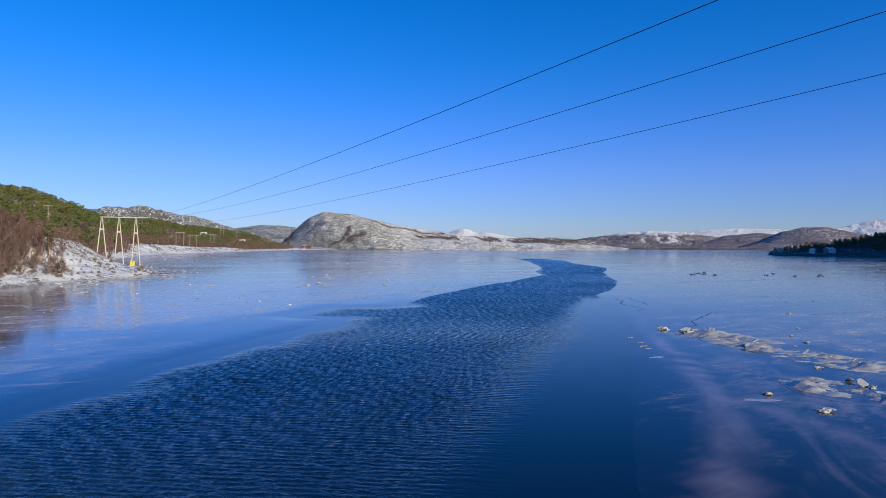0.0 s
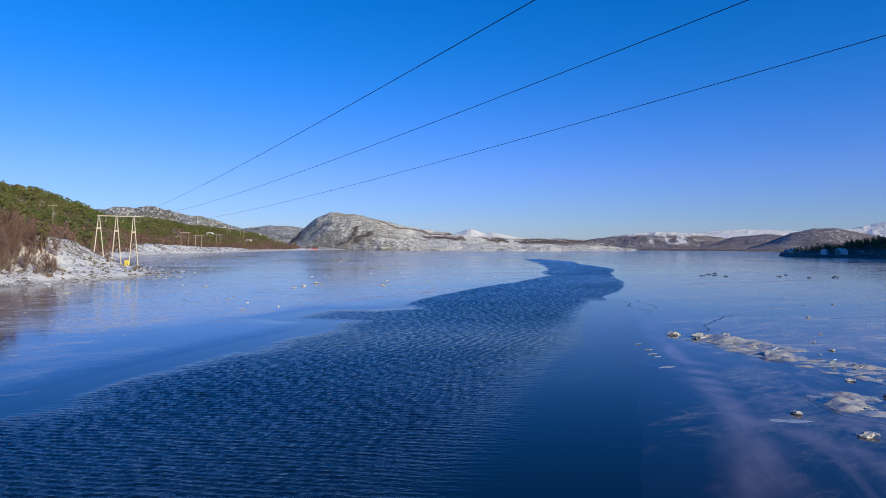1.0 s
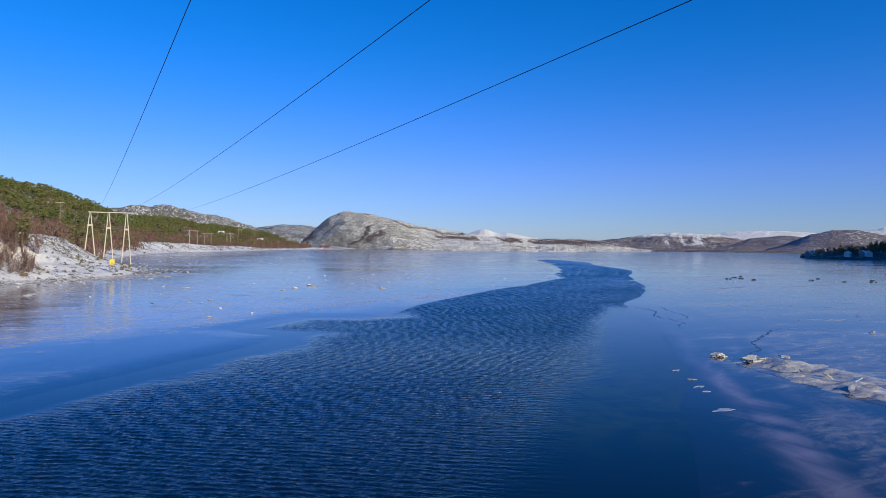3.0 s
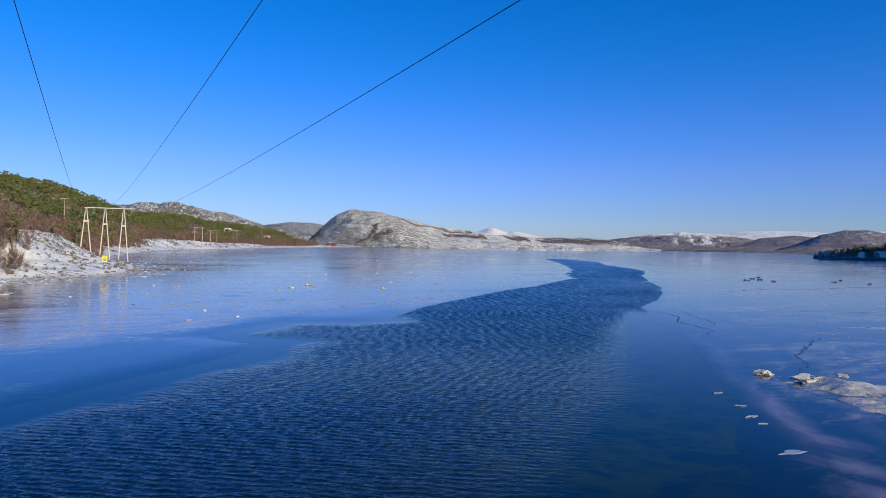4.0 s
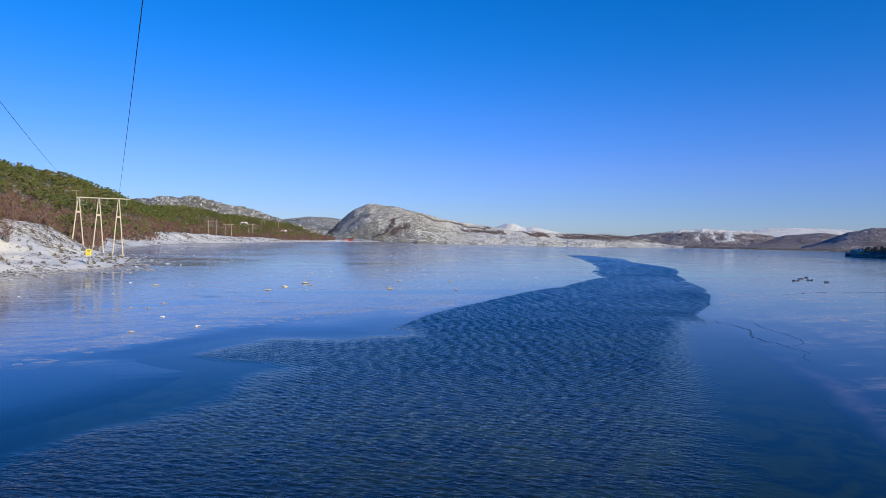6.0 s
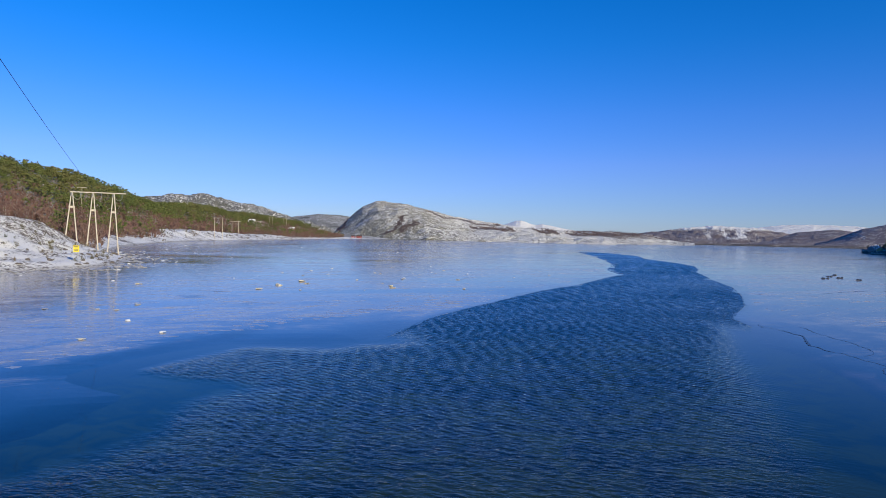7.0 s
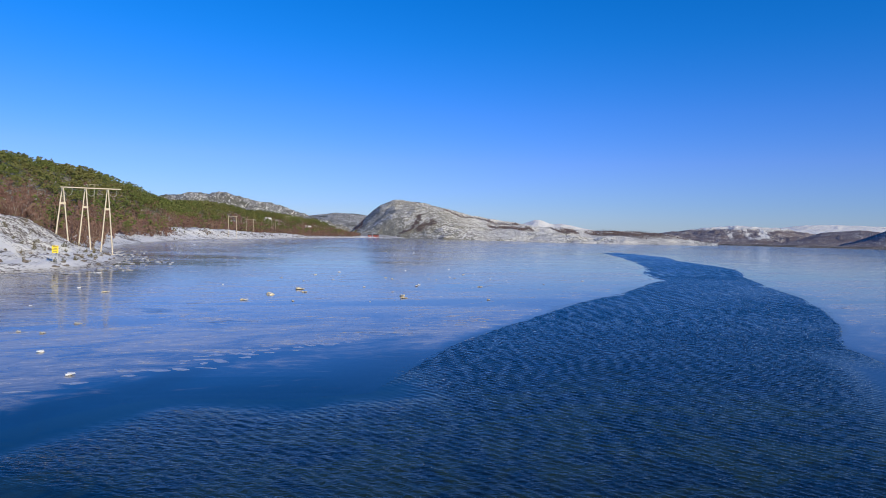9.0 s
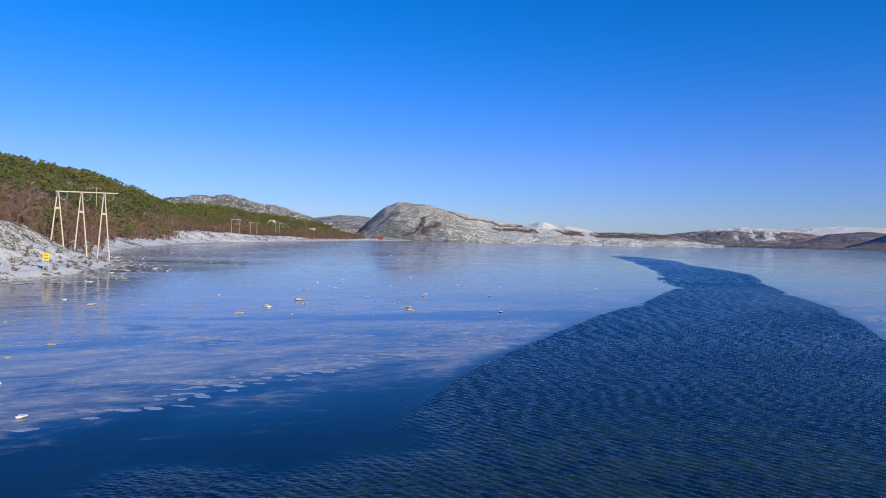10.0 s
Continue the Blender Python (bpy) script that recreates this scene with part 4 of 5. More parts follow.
def build_woods():
    # single trees along the near shore, then the woods behind as joined masses
    x, y, d, rng = scatter(41, 33000, (-330, -55, 120, 1330))
    ok = d > 3
    x, y, d = x[ok], y[ok], d[ok]
    b, p = wooded(x, y, d)
    r = rng.random(len(x))
    ok = (r < np.maximum(b * 0.80, p * 0.60)) & (d < 235)
    x, y, d, b, p, r = (q[ok] for q in (x, y, d, b, p, r))
    is_pine = rng.random(len(x)) < p / (p + b * 0.8 + 1e-6)
    stray = (rng.random(len(x)) < 0.05) & (d > 12)
    is_pine |= stray
    far = np.hypot(x - 10, y - 50)
    vis = np.degrees(np.arctan2(x - 5, y - 40)) > -36
    order = np.argsort(far)
    singles = {True: 0, False: 0}
    z = ground_z(x, y)
    masses = {}
    forms = {}
    lod = random.Random(9)
    for kind in (True, False):
        for near in (0, 1):
            forms[kind, near] = [pine_arrays(lod, 8.6, 48 if near else 14, 0.28) if kind else birch_arrays(lod, 7.6, 60 if near else 16, 3, 0.12 if near else 0.25) for k in range(6)]
    for key in forms:
        forms[key] = [((np.array(t[0]), as_tris(t[1])), (np.array(c[0]), as_tris(c[1]))) for t, c in forms[key]]
    for i in order:
        if not vis[i] or y[i] < 140:
            continue
        kind = bool(is_pine[i])
        size = rng.uniform(0.55, 1.25) * (1.0 if kind else np.interp(d[i], (4, 14, 40), (0.72, 0.85, 1.0)))
        turn = rng.uniform(0, 6.28)
        if singles[kind] < (150 if kind else 80) and far[i] < 420:
            singles[kind] += 1
            tall = "tall" if size > 1.0 else "young" if size < 0.75 else "mid-sized"
            tree("pine_tree" if kind else "birch_tree", x[i], y[i], size, turn,
                 f"{tall} dark green pine on the snowy hillside" if kind else f"{tall} bare brown birch above the snowy shore")
            continue
        near = 1 if far[i] < 340 else 0
        key = ("pine_forest" if kind else "birch_wood", int(y[i] // 300))
        m = masses.setdefault(key, ([], [], [], [], [0, 0]))
        (tv, tf), (cv, cf) = forms[kind, near][int(turn * 9) % 6]
        c, s = math.cos(turn) * size, math.sin(turn) * size
        for slot, vv, ff in ((0, tv, tf), (2, cv, cf)):
            if slot == 0 and not near and (kind or i % 5):
                continue
            off = m[4][slot // 2]
            m[4][slot // 2] += len(vv)
            a = vv
            m[slot].append(np.stack([x[i] + a[:, 0] * c - a[:, 1] * s, y[i] + a[:, 0] * s + a[:, 1] * c, z[i] + a[:, 2] * size], 1))
            m[slot + 1].append(ff + off)
    for (name, _), (tv, tf, cv, cf, _) in masses.items():
        pine = name == "pine_forest"
        ob = fast_mesh(name, np.vstack(cv), np.vstack(cf), NEEDLES if pine else TWIGS)
        tagged(ob, "dense dark green pine forest covering the hillside" if pine else "thicket of bare reddish-brown birches along the shore", "forest" if pine else "thicket", kind="stuff")
        if tv:
            t = fast_mesh("trunks", np.vstack(tv), np.vstack(tf), BARK if pine else BIRCH_BARK)
            t.parent = ob
            t["kind"] = "stuff"


build_woods()


def bank_birches():
    """The dense stand of birches on the near end of the bank."""
    rng = random.Random(19)
    n = 0
    while n < 215:
        y, x = rng.uniform(140, 206), rng.uniform(-105, -55)
        d = float(inland(np.array([x]), np.array([y]))[0])
        if not 6.0 < d < 44 or (y > 176 and d < 7 + (y - 176) * 0.8):
            continue
        size = rng.uniform(0.65, 1.25) * float(np.interp(d - 7 - max(0.0, y - 176) * 0.8, (0, 14), (0.5, 1.0)))
        tall = "tall" if size > 0.95 else "young" if size < 0.72 else "mid-sized"
        tree("birch_tree", x, y, size, rng.uniform(0, 6.28), f"{tall} bare brown birch on the snowy bank")
        n += 1


bank_birches()


# ---- shore: rocks, shrubs, ice rubble ----
def build_shore():
    rng = random.Random(77)
    rocks = []
    for k in range(4):
        bm = bmesh.new()
        hump(bm, (0.8, 0.6, 0.45), Matrix.Identity(4), rng, 2, 0.3)
        o = part("rock", bm, ROCK)
        rocks.append(o.data)
        bpy.data.objects.remove(o)
    n = 0
    while n < 85:
        y = rng.uniform(158, 285)
        x = rng.uniform(-95, -46)
        d = float(inland(np.array([x]), np.array([y]))[0])
        if not 0.8 < d < 22 or rng.random() > 1.25 - d / 22:
            continue
        s = rng.uniform(0.25, 0.95)
        o = new("rock", rocks[n % 4])
        o.matrix_world = Matrix.LocRotScale((x, y, gz(x, y) + 0.02), Euler((0, 0, rng.uniform(0, 6))), (s, s * rng.uniform(0.7, 1.3), s * rng.uniform(0.6, 1.1)))
        tagged(o, "small grey-brown rock half buried in shore snow" if s < 0.65 else "weathered brown boulder lying on the snowy bank", "rock", "rocks on the bank")
        n += 1
    bm = bmesh.new()
    hump(bm, (0.9, 0.7, 0.6), pose(-60.2, 169.0, gz(-60.2, 169.0) + 0.2), rng, 2, 0.2)
    tagged(part("rock", bm, BROWN_ROCK), "rust-brown boulder at the edge of the snow", "rock")
    n = 0
    while n < 210:
        y = rng.uniform(160, 300)
        x = rng.uniform(-105, -48)
        d = float(inland(np.array([x]), np.array([y]))[0])
        if not 3 < d < 30:
            continue
        s = rng.uniform(0.35, 1.1)
        o = new("shrub", SHRUBS[n % 3])
        o.matrix_world = Matrix.LocRotScale((x, y, gz(x, y)), Euler((0, 0, rng.uniform(0, 6))), (s * 1.3, s * 1.3, s))
        tagged(o, "low dry brown shrub poking through the snow", "shrub", "shrubs on the bank")
        n += 1


build_shore()


def far_bank_scrub():
    """Scrub and stones on the open snow bank under the shore road."""
    rng = random.Random(88)
    n = 0
    while n < 150:
        y = rng.uniform(500, 900)
        x = rng.uniform(-190, -95)
        d = float(inland(np.array([x]), np.array([y]))[0])
        if not 2 < d < 46 or rng.random() < 0.4 and d < 6:
            continue
        s = rng.uniform(0.7, 1.9)
        o = new("shrub", SHRUBS[n % 3])
        o.matrix_world = Matrix.LocRotScale((x, y, gz(x, y)), Euler((0, 0, rng.uniform(0, 6))), (s * 1.5, s * 1.5, s))
        tagged(o, "brown leafless shrub on the snowy shore bank", "shrub", "shrubs on the bank")
        n += 1


far_bank_scrub()


def slab(bm, size, m, rng):
    """A broken plate of ice with an uneven outline and thick edge."""
    n = 13
    outline = [Vector((math.cos(k * 6.283 / n) * size[0] * rng.uniform(0.55, 1.25), math.sin(k * 6.283 / n) * size[1] * rng.uniform(0.55, 1.25), 0)) for k in range(n)]
    low = [bm.verts.new(m @ p) for p in outline]
    mid = [bm.verts.new(m @ (p * 1.04 + Vector((0, 0, size[2] * 0.6)))) for p in outline]
    high = [bm.verts.new(m @ (p * 0.86 + Vector((0, 0, size[2] * rng.uniform(0.85, 1.2))))) for p in outline]
    for a, b in ((low, mid), (mid, high)):
        for k in range(n):
            bm.faces.new((a[k], a[(k + 1) % n], b[(k + 1) % n], b[k]))
    bm.faces.new(high)
    bm.faces.new(low[::-1])


def ice_chunk(x, y, size, rng, material, label, group, tilt=12, flat=0.7):
    """A few plates and lumps frozen together."""
    bm = bmesh.new()
    for k in range(rng.choice((2, 3, 3))):
        m = pose(rng.uniform(-0.3, 0.3) * size, rng.uniform(-0.3, 0.3) * size, 0.02 + 0.10 * size * k, rng.uniform(-tilt, tilt), rng.uniform(-tilt, tilt), rng.uniform(0, 360))
        if rng.random() < 0.6:
            slab(bm, (size * rng.uniform(0.35, 0.6), size * rng.uniform(0.25, 0.5), size * rng.uniform(0.12, 0.25)), m, rng)
        else:
            hump(bm, (size * 0.35, size * 0.3, size * 0.35), m, rng, 2, 0.3)
    for v in bm.verts:
        v.co.z *= flat
    ob = part("ice_chunk", bm, material)
    ob.matrix_world = pose(x, y, -0.03)
    return tagged(ob, label, "ice chunk", group)


def build_chunks():
    rng = random.Random(3)
    known = [(-2.8, 151.4, 2.6, 2), (-0.6, 160.3, 2.4, 2), (0.9, 155.5, 1.6, 2), (14.3, 153.1, 1.3, 2), (14.5, 150.0, 2.0, 2), (-22.9, 150.0, 1.6, 2), (-4.5, 144.0, 1.6, 2), (-13.4, 122.3, 1.2, 0),
             (-42.3, 131.2, 2.6, 0), (27.0, 171.0, 1.4, 2), (25.5, 149.5, 1.3, 2), (-9.0, 98.9, 1.1, 0), (-20.3, 117.0, 0.9, 0), (8.5, 166.0, 1.0, 0), (-2.0, 176.0, 1.0, 0)]
    mats = (FLOE, SNOW, FLOE_YELLOW)
    text = ("pale grey ice chunk frozen into the flat ice", "small white snow-crusted ice chunk on the ice", "yellowish ice chunk standing on the flat ice")
    for x, y, s, m in known:
        ice_chunk(x, y, s * 0.5, rng, mats[m], text[m], "ice chunks on the sheet", 9, 0.42)
    white = np.vstack([np.array(WEST_WHITE, float), [(-400, -280), (-1200, 600), (-900, 2500), (-300, 4300)]])
    n = 0
    while n < 90:
        y = 95 + 330 * rng.random() ** 1.3
        x = rng.uniform(-110, 60)
        px, py = np.array([x]), np.array([y])
        if not inside(px, py, white)[0] or inland(px, py)[0] > -3 or line_distance(px, py, WEST_WHITE)[0][0] < 2:
            continue
        if fbm(px, py, 30, 3, 51)[0] < 0.02:
            continue
        m = rng.choice((0, 1, 1))
        ice_chunk(x, y, rng.uniform(0.12, 0.42) * (1 + y / 400), rng, mats[m], text[m], "ice chunks on the sheet", 9, 0.45)
        n += 1
    # rubble pushed up along the shore
    n = 0
    while n < 230:
        y = rng.uniform(150, 300)
        x = rng.uniform(-95, -30)
        d = -float(inland(np.array([x]), np.array([y]))[0])
        if not 0.0 < d < 13 or rng.random() > 1.1 - d / 11:
            continue
        ice_chunk(x, y, rng.uniform(0.4, 1.3), rng, rng.choice((FLOE, FLOE, PLATE, SNOW)), "white slab of broken ice stranded along the shore", "shore ice rubble", 5, 0.26)
        n += 1
    # plates of thin white ice along the western edge
    for k in range(110):
        u = rng.random()
        pts = np.array(WEST_WHITE)[7:16]
        i = int(u * (len(pts) - 1))
        p = pts[i] + (pts[i + 1] - pts[i]) * rng.random()
        bm = bmesh.new()
        slab(bm, (rng.uniform(0.2, 0.75), rng.uniform(0.12, 0.4), 0.03), Matrix.Identity(4), rng)
        ob = part("ice_plate", bm, PLATE)
        ob.matrix_world = pose(p[0] + rng.uniform(-2.6, 0.9), p[1] + rng.uniform(-0.3, 2.6), -0.07, 0, 0, rng.uniform(-25, 25))
        tagged(ob, "flat white plate of refrozen ice at the edge", "ice plate", "ice plates along the edge")
    # floes and small plates on the eastern side
    for x, y, s in ((26.7, 37.6, 1.5), (27.3, 33.5, 1.9), (62.2, 80.7, 1.8), (80.8, 98.2, 1.6), (36.5, 44.8, 1.5), (45, 56.5, 1.3), (34.8, 38.2, 1.2), (52, 66, 1.0), (47, 61, 1.0), (60, 62, 1.1)):
        ice_chunk(x, y, s * (0.48 if y < 40 else 0.36), rng, FLOE, "cream-coloured broken ice chunk on smooth ice", "ice chunks on the sheet", 16, 0.5)
    for x, y, a in ((25.4, 36.4, 1.2), (27.0, 51.2, 0.8), (28.9, 57.0, 0.45), (29.6, 59.2, 0.3), (30.1, 62.3, 0.4), (28.6, 55.6, 0.25)):
        bm = bmesh.new()
        slab(bm, (a, a * 0.35, 0.04), Matrix.Identity(4), rng)
        ob = part("ice_plate", bm, PLATE)
        ob.matrix_world = pose(x, y, -0.078, 0, 0, rng.uniform(-20, 20))
        tagged(ob, "thin flat ice plate lying on dark smooth ice", "ice plate", "ice plates along the edge")
    # dark lumps far out
    for x, y in ((118.3, 196.2), (124.7, 199.9), (123.3, 191.7), (133.7, 213.2), (140.4, 190.3), (144.5, 182.2), (152.9, 181.5), (126, 206), (150, 200), (160, 190)):
        bm = bmesh.new()
        for k in range(3):
            hump(bm, (0.34, 0.28, 0.26), pose(rng.uniform(-0.7, 0.7), rng.uniform(-0.5, 0.5), 0), rng, 2, 0.3)
        ob = part("ice_lump", bm, DARK)
        ob.matrix_world = pose(x, y, -0.03)
        tagged(ob, "small dark lump of dirty ice far out", "ice lump", "dark lumps on the ice")


build_chunks()


# ---- pressure ridge on the eastern ice ----
def ridge(line, wide, tall, seed, label):
    """A crumpled welt of ice along a line, steep in front, with a broken lip."""
    pts = np.array(line, float)
    run = np.r_[0, np.cumsum(np.hypot(*np.diff(pts, axis=0).T))]
    cols, rows = int(run[-1] / 0.16), 26
    u = np.linspace(0, run[-1], cols)
    cx, cy = np.interp(u, run, pts[:, 0]), np.interp(u, run, pts[:, 1])
    t = np.stack([np.gradient(cx), np.gradient(cy)], 1)
    t /= np.hypot(*t.T)[:, None]
    nrm = np.stack([-t[:, 1], t[:, 0]], 1)
    v = np.linspace(-0.25, 1, rows)
    V, U = np.meshgrid(v, np.arange(cols), indexing="ij")
    x, y = cx[U] + nrm[U, 0] * V * wide, cy[U] + nrm[U, 1] * V * wide
    x, y = x + 0.5 * fbm(x, y, 3, 3, seed), y + 0.5 * fbm(x, y, 3, 3, seed + 5)
    body = sstep(V, -0.22, 0.02) * (1 - sstep(V, 0.1, 1.0))
    ends = sstep(u, 0, 2.0) * (1 - sstep(u, run[-1] - 2.5, run[-1]))
    lift = np.clip(0.45 + 1.5 * fbm(x, y, 4.2, 4, seed + 2), 0.05, 1.3)
    lump = np.clip(fbm(x, y, 2.6, 5, seed + 2, 0.6) + 0.06, -0.08, 1.0)
    z = tall * body * ends[U] * (0.22 + 1.5 * lump + 0.25 * lift) + 0.12 * body * fbm(x, y, 0.6, 3, seed + 7) - 0.13
    ob = from_arrays("ice_ridge", np.stack([x, y, z], -1).reshape(-1, 3), grid_faces(*x.shape), RIDGE, True)
    return tagged(ob, label, "ice ridge", "pressure ridges")


ridge([(37.4, 68), (37.2, 61), (37.2, 54), (37.8, 48), (39.4, 42)], 8.0, 0.42, 61, "crumpled cream-coloured pressure ridge with a dark broken lip")
ridge([(31.8, 43), (30.7, 40), (30.4, 37.5), (32, 35), (36, 31.5)], 5.5, 0.42, 62, "low crumpled ridge of pushed-up sea ice")


def ridge_slabs():
    rng = random.Random(15)
    for line, n in (([(39.5, 45), (37.6, 54), (37.6, 66)], 12), ([(35, 34), (32.5, 39)], 6)):
        pts = np.array(line, float)
        for k in range(n):
            u = rng.random() * (len(pts) - 1)
            i = int(u)
            p = pts[i] + (pts[i + 1] - pts[i]) * (u - i)
            bm = bmesh.new()
            slab(bm, (rng.uniform(0.2, 0.55), rng.uniform(0.12, 0.35), rng.uniform(0.04, 0.09)), pose(0, 0, 0, rng.uniform(-35, 35), rng.uniform(-30, 30), rng.uniform(0, 360)), rng)
            ob = part("ice_slab", bm, rng.choice((FLOE, RIDGE, FLOE_BLUE)))
            ob.matrix_world = pose(p[0] + rng.uniform(-0.5, 3.5), p[1] + rng.uniform(-0.5, 1.5), rng.uniform(0.0, 0.2))
            tagged(ob, "tilted slab of broken ice on the ridge", "ice slab", "slabs of the ridge")
    # the arched floe at the ridge's tip
    for x, y, a, turn in ((37.9, 65.0, 0.72, 20), (36.5, 67.4, 0.42, -30)):
        bm = bmesh.new()
        hump(bm, (a * 1.5, a * 0.8, a * 0.34), pose(0.3 * a, -0.2 * a, 0), rng, 3, 0.22)
        slab(bm, (a * 1.05, a * 0.6, 0.13), pose(-0.15 * a, 0.2 * a, a * 0.30, 20, -9, turn), rng)
        slab(bm, (a * 0.6, a * 0.45, 0.10), pose(0.9 * a, -0.1 * a, a * 0.22, -14, 15, turn + 40), rng)
        ob = part("ice_floe", bm, FLOE)
        ob.matrix_world = pose(x, y, -0.03)
        # a solid dark lump stands in for the shade in the floe's hollow
        bm = bmesh.new()
        hump(bm, (a * 0.85, a * 0.28, a * 0.30), pose(-0.25 * a, -0.62 * a, 0, 0, 0, turn), rng, 2, 0.3)
        part("hollow", bm, DARK, ob, "dark lump painting the shade under the floe")
        tagged(ob, "arched cream-coloured floe with a dark hollow", "ice floe", "slabs of the ridge")


def crack_or_shade(pts, wide, seed, label):
    """A dark strip along a wandering line, pinching out, for open cracks and ridge-foot shade."""
    rng = random.Random(seed)
    line = np.array(pts, float)
    run = np.r_[0, np.cumsum(np.hypot(*np.diff(line, axis=0).T))]
    n = max(12, int(run[-1] / 0.35))
    u = np.linspace(0, run[-1], n)
    x, y = np.interp(u, run, line[:, 0]), np.interp(u, run, line[:, 1])
    x, y = x + 0.9 * fbm(x, y, 2.5, 4, seed), y + 0.9 * fbm(x, y, 2.5, 4, seed + 3)
    bm = bmesh.new()
    rows = []
    for k in range(n):
        w = wide * (0.35 + rng.random()) * math.sin(math.pi * (k + 0.5) / n) ** 0.5
        rows.append((bm.verts.new((x[k] - w, y[k] + w * 0.6, -0.039)), bm.verts.new((x[k] + w, y[k] - w * 0.6, -0.039))))
    for (a, b), (c, d) in zip(rows, rows[1:]):
        bm.faces.new((a, b, d, c))
    tagged(part("crack_or_shade", bm, DARK), label, "crack", kind="structure")


crack_or_shade([(39.0, 67.5), (42.0, 70.6), (44.6, 75.0), (47.4, 77.7), (50.0, 80.2), (54.5, 85.0)], 0.13, 1, "dark open crack running across the ice")
# the next two strips paint the shade under the ridges' broken fronts
crack_or_shade([(36.4, 66), (36.0, 61), (36.2, 55), (36.8, 49), (38.2, 42)], 0.07, 2, "dark strip painting shade along the foot of the ridge")
crack_or_shade([(30.6, 43), (29.7, 40), (29.4, 37), (31, 34), (35, 30.5)], 0.06, 3, "dark strip painting shade along the foot of the low ridge")
crack_or_shade([(50, 112), (49, 104), (46.5, 97), (46, 91), (43.5, 86)], 0.08, 4, "jagged dark crack beside the open water")
crack_or_shade([(53, 110), (51.5, 103), (50.5, 97), (47.5, 93)], 0.06, 5, "jagged dark crack beside the open water")
crack_or_shade([(84, 150), (98, 158), (112, 160), (128, 168), (150, 172)], 0.28, 6, "long dark lead refrozen across the far ice")
crack_or_shade([(60, 118), (66, 112), (78, 110), (88, 103)], 0.10, 7, "thin dark crack across the pale ice")


ridge_slabs()


# ---- houses ----
def house(x, y, z, turn, size, wall, trim, roof, label, windows=3, floors=1):
    """A gabled wooden house with walls, roof, windows, door and chimney."""
    wide, deep, tall = size
    top = new("house")
    top.matrix_world = pose(x, y, z, 0, 0, turn)
    tagged(top, label, "house", "houses along the fjord")
    bm = bmesh.new()
    box(bm, (wide, deep, tall + 1.5), pose(0, 0, -1.5))
    for s in (-1, 1):
        a = [bm.verts.new((s * wide / 2, -deep / 2, tall)), bm.verts.new((s * wide / 2, deep / 2, tall)), bm.verts.new((s * wide / 2, 0, tall + deep * 0.38))]
        bm.faces.new(a)
    part("wall", bm, wall, top)
    bm = bmesh.new()
    for s in (-1, 1):
        ang = math.degrees(math.atan2(deep * 0.38, deep / 2))
        ln = math.hypot(deep / 2, deep * 0.38) + 0.5
        box(bm, (wide + 0.9, ln, 0.22), pose(0, s * deep * 0.27, tall + deep * 0.165, -s * ang))
    r = part("roof", bm, roof, top, "snow-covered roof" if roof is SNOW else "dark roof")
    bm = bmesh.new()
    box(bm, (0.7, 0.7, 1.6), pose(wide * 0.2, 0, tall + deep * 0.38 - 0.5))
    part("chimney", bm, ROCK, r)
    for f in range(floors):
        for k in range(windows):
            px = (k + 0.5) / windows * wide - wide / 2
            bm = bmesh.new()
            box(bm, (1.3, 0.10, 1.4), pose(px, -deep / 2 - 0.03, 0.9 + 2.6 * f))
            w = part("window", bm, trim, top)
            bm = bmesh.new()
            box(bm, (1.0, 0.06, 1.1), pose(px, -deep / 2 - 0.07, 1.05 + 2.6 * f))
            part("pane", bm, PANE, w)
    bm = bmesh.new()
    box(bm, (1.0, 0.12, 2.05), pose(wide * 0.5 - 1.2, -deep / 2 - 0.05, 0.05))
    part("door", bm, trim, top)


house(-24, 1262, 1.2, 2, (9.5, 6.0, 3.6), RED, GREY, DARK_ROOF, "red boathouse with a dark roof at the water's edge", 3)
house(-35, 1260, 1.4, 4, (6.0, 5.5, 3.2), RED, WHITE, DARK_ROOF, "small red shed beside the boathouse", 2)
house(-176, 1050, gz(-176, 1050) + 2.0, -10, (8, 6, 3.5), WHITE, GREY, SNOW, "white wooden house above the woods", 3)
house(-131, 1150, gz(-131, 1150) + 1.5, -5, (9, 6, 3.2), OCHRE, WHITE, SNOW, "pale wooden house among birches near the shore", 3)


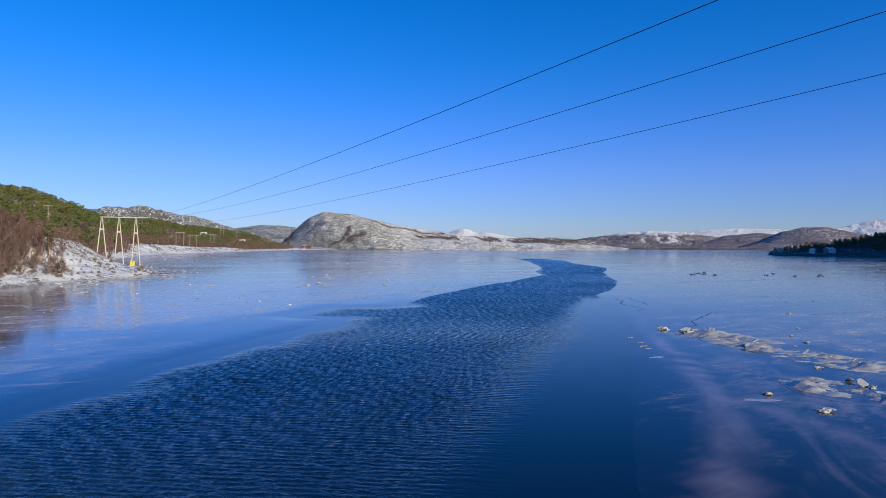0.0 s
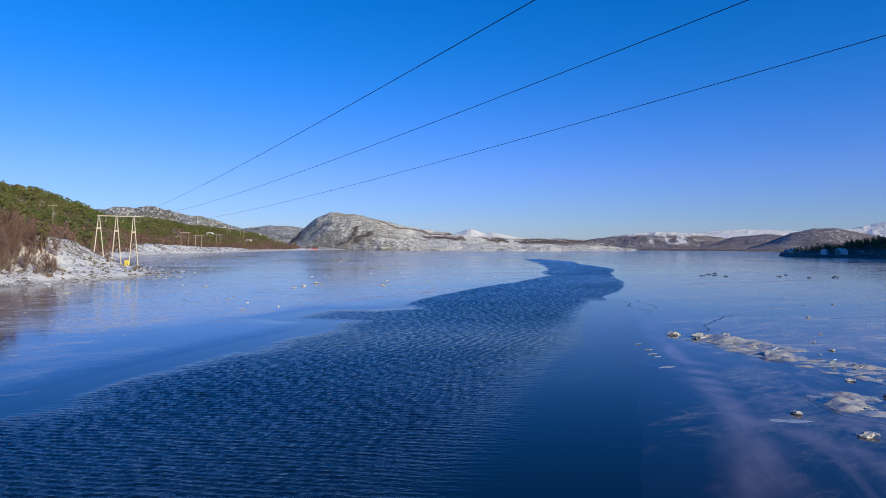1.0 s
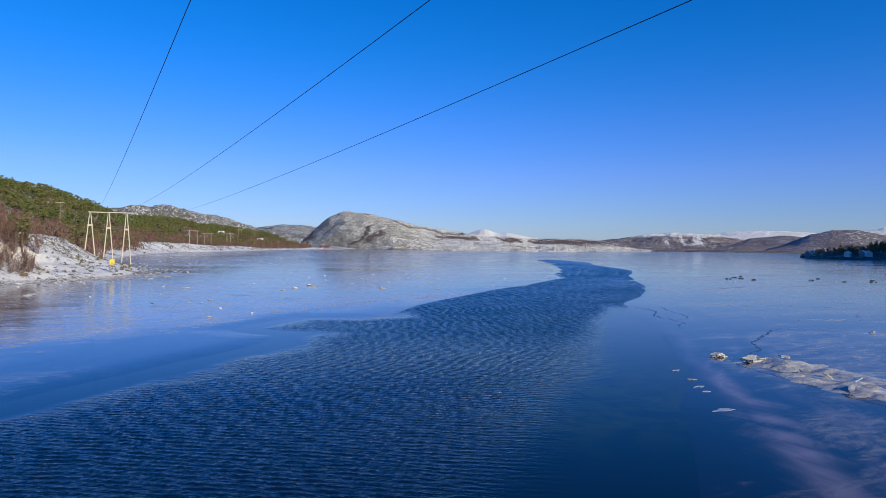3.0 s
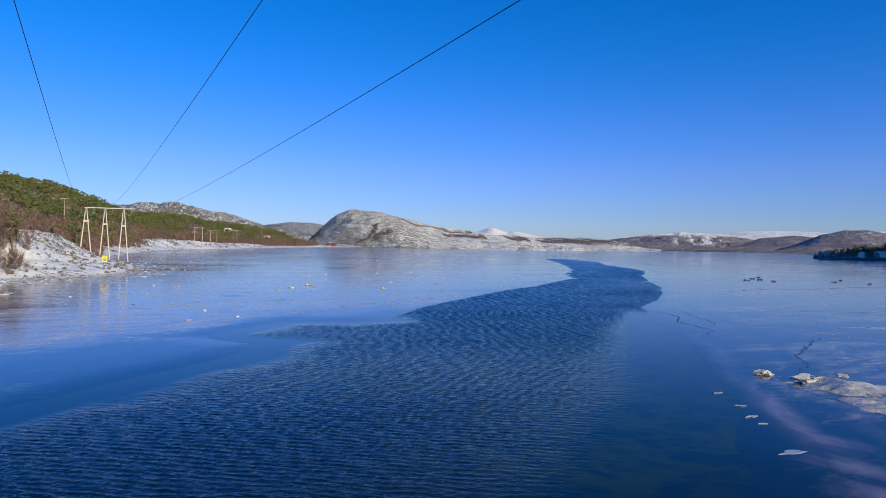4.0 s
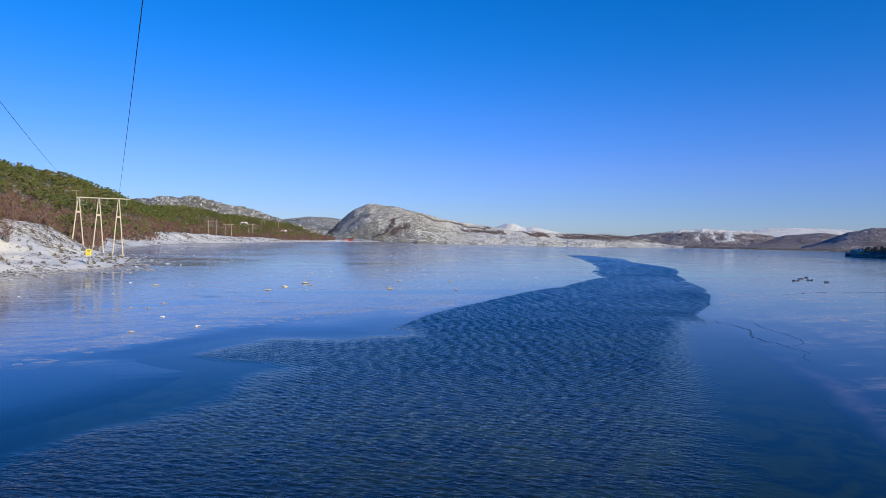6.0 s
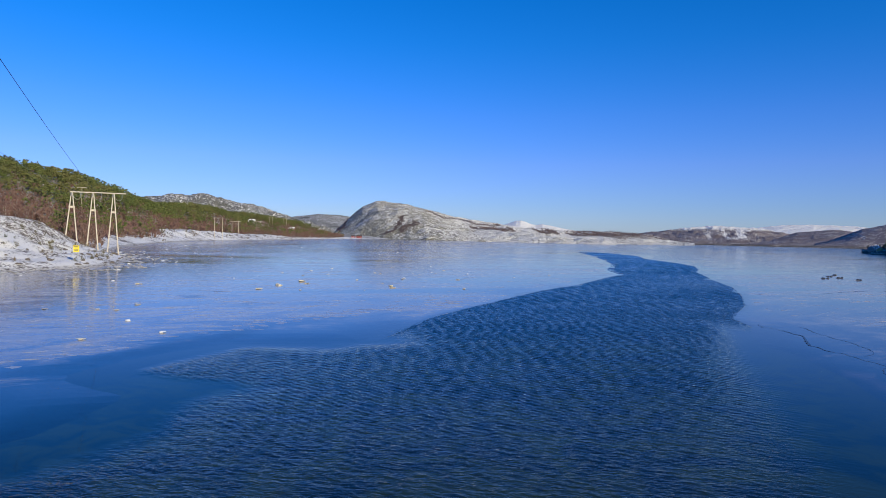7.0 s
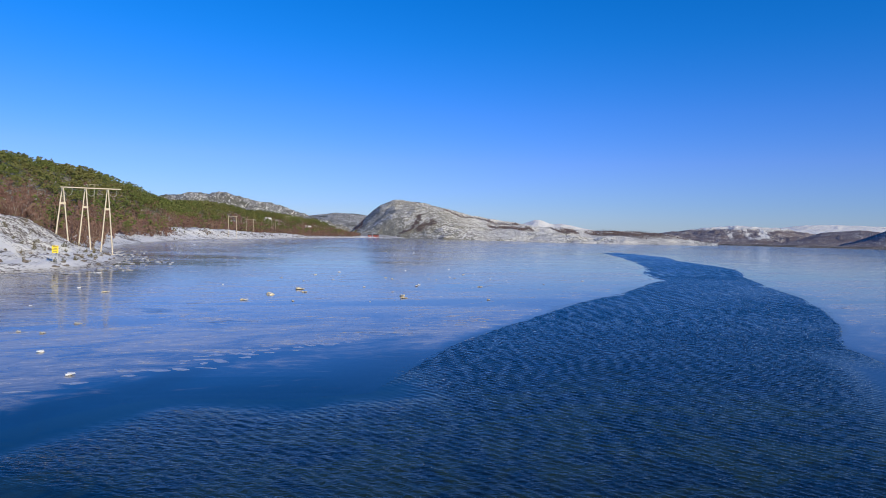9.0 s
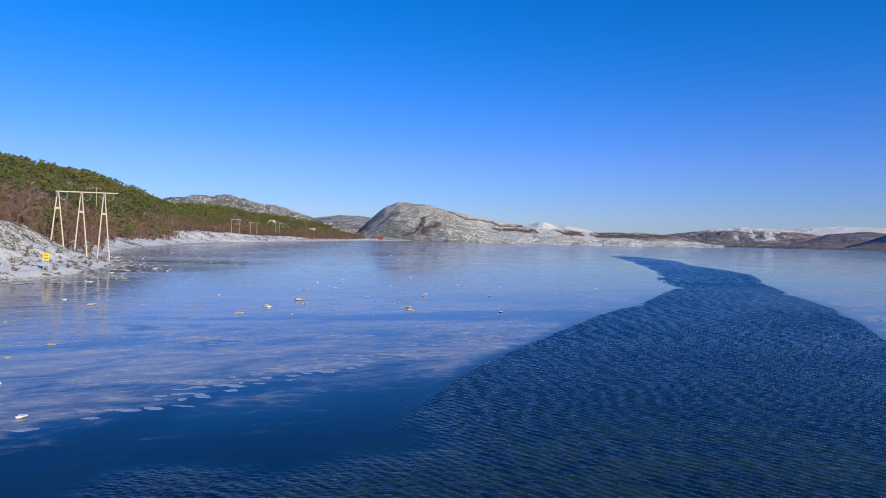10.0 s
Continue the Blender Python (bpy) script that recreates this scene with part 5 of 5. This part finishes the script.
def far_shore():
    """Houses and dark spruces on the shaded eastern bank."""
    rng = random.Random(23)
    from mathutils.bvhtree import BVHTree
    bank = bpy.data.objects["mountain_11"]
    bvh = BVHTree.FromPolygons([v.co for v in bank.data.vertices], [tuple(p.vertices) for p in bank.data.polygons])

    def height(x, y):
        hit = bvh.ray_cast(Vector((x, y, 300)), Vector((0, 0, -1)))
        return hit[0].z if hit[0] else None
    made = 0
    tries = 0
    while made < 11 and tries < 4000:
        tries += 1
        x, y = rng.uniform(420, 640), rng.uniform(470, 760)
        z = height(x, y)
        if z is None or not 1.5 < z < 5.5:
            continue
        pick = rng.random()
        wall, text = ((WHITE, "white wooden house with a snowy roof in shade"), (OCHRE, "ochre wooden house with a snowy roof in shade"), (GREY, "grey wooden house with a snowy roof in shade"))[int(pick * 3)]
        house(x, y, z, rng.uniform(20, 65), (rng.uniform(6, 8), rng.uniform(5, 6), rng.uniform(2.8, 3.6)), wall, WHITE, SNOW, text, 3)
        made += 1
    made = 0
    tries = 0
    vv, ff = [], []
    bv, bf, boff = [], [], 0
    brown = [(np.array(c[0]), as_tris(c[1])) for c in (birch_arrays(rng, 8.0, 24, 3, 0.24)[1] for k in range(5))]
    while made < 2600 and tries < 60000:
        tries += 1
        x, y = rng.uniform(420, 800), rng.uniform(440, 860)
        z = height(x, y)
        if z is None or z < 3.5 + 4 * rng.random():
            continue
        (tv, tf), (cv, cf) = FAR_FORMS[made % 6]
        s = rng.uniform(0.55, 1.1) * min(1.0, 0.45 + z / 25)
        if made % 3:
            cv2, cf2 = brown[made % 5]
            bv.append(cv2 * s + (x, y, z))
            bf.append(cf2 + boff)
            boff += len(cv2)
            made += 1
            continue
        off = len(vv) * len(cv)
        a = np.array(cv) * (s * 0.85, s * 0.85, s * 1.15)
        vv.append(a + (x, y, z))
        ff.extend([tuple(q + off for q in f) for f in cf])
        made += 1
    if vv:
        tagged(from_arrays("spruce_forest", np.vstack(vv), ff, NEEDLES), "dark spruce forest on the shaded bank", "forest", kind="stuff")
    if bv:
        tagged(fast_mesh("birch_wood", np.vstack(bv), np.vstack(bf), TWIGS), "bare brown birch wood on the shaded bank", "thicket", kind="stuff")


def hill_brush():
    """Bare birch scrub along the crest and foot of the rocky hill and headland."""
    from mathutils.bvhtree import BVHTree
    rng = random.Random(31)
    forms = [(np.array(c[0]), as_tris(c[1])) for c in (birch_arrays(rng, 6.0, 22, 2, 0.18)[1] for k in range(5))]
    for name, span, n, groves in (("mountain_3", (-110, 640, 1250, 1815), 900, HILL_GROVES), ("mountain_4", (480, 860, 1350, 1900), 500, HEAD_GROVES)):
        hill = bpy.data.objects[name]
        bvh = BVHTree.FromPolygons([v.co for v in hill.data.vertices], [tuple(p.vertices) for p in hill.data.polygons])
        vv, ff, off, made, tries = [], [], 0, 0, 0
        while made < n and tries < 60000:
            tries += 1
            x, y = rng.uniform(span[0], span[1]), rng.uniform(span[2], span[3])
            hit = bvh.ray_cast(Vector((x, y, 300)), Vector((0, 0, -1)))
            if hit[0] is None or hit[0].z < 1.5 or float(grove_at(np.array([x]), np.array([hit[0].z]), groves)[0]) < rng.uniform(0.3, 1.0):
                continue
            cv, cf = forms[made % 5]
            s = rng.uniform(0.5, 1.1)
            vv.append(cv * s + np.array(hit[0]))
            ff.append(cf + off)
            off += len(cv)
            made += 1
        if vv:
            tagged(fast_mesh("birch_scrub", np.vstack(vv), np.vstack(ff), TWIGS), "patches of bare brown birch scrub on the snowy hill", "scrub", kind="stuff")


hill_brush()
spruce_rng = random.Random(2)
FAR_FORMS = [pine_arrays(spruce_rng, 9.0, 30, 0.2) for k in range(6)]
far_shore()
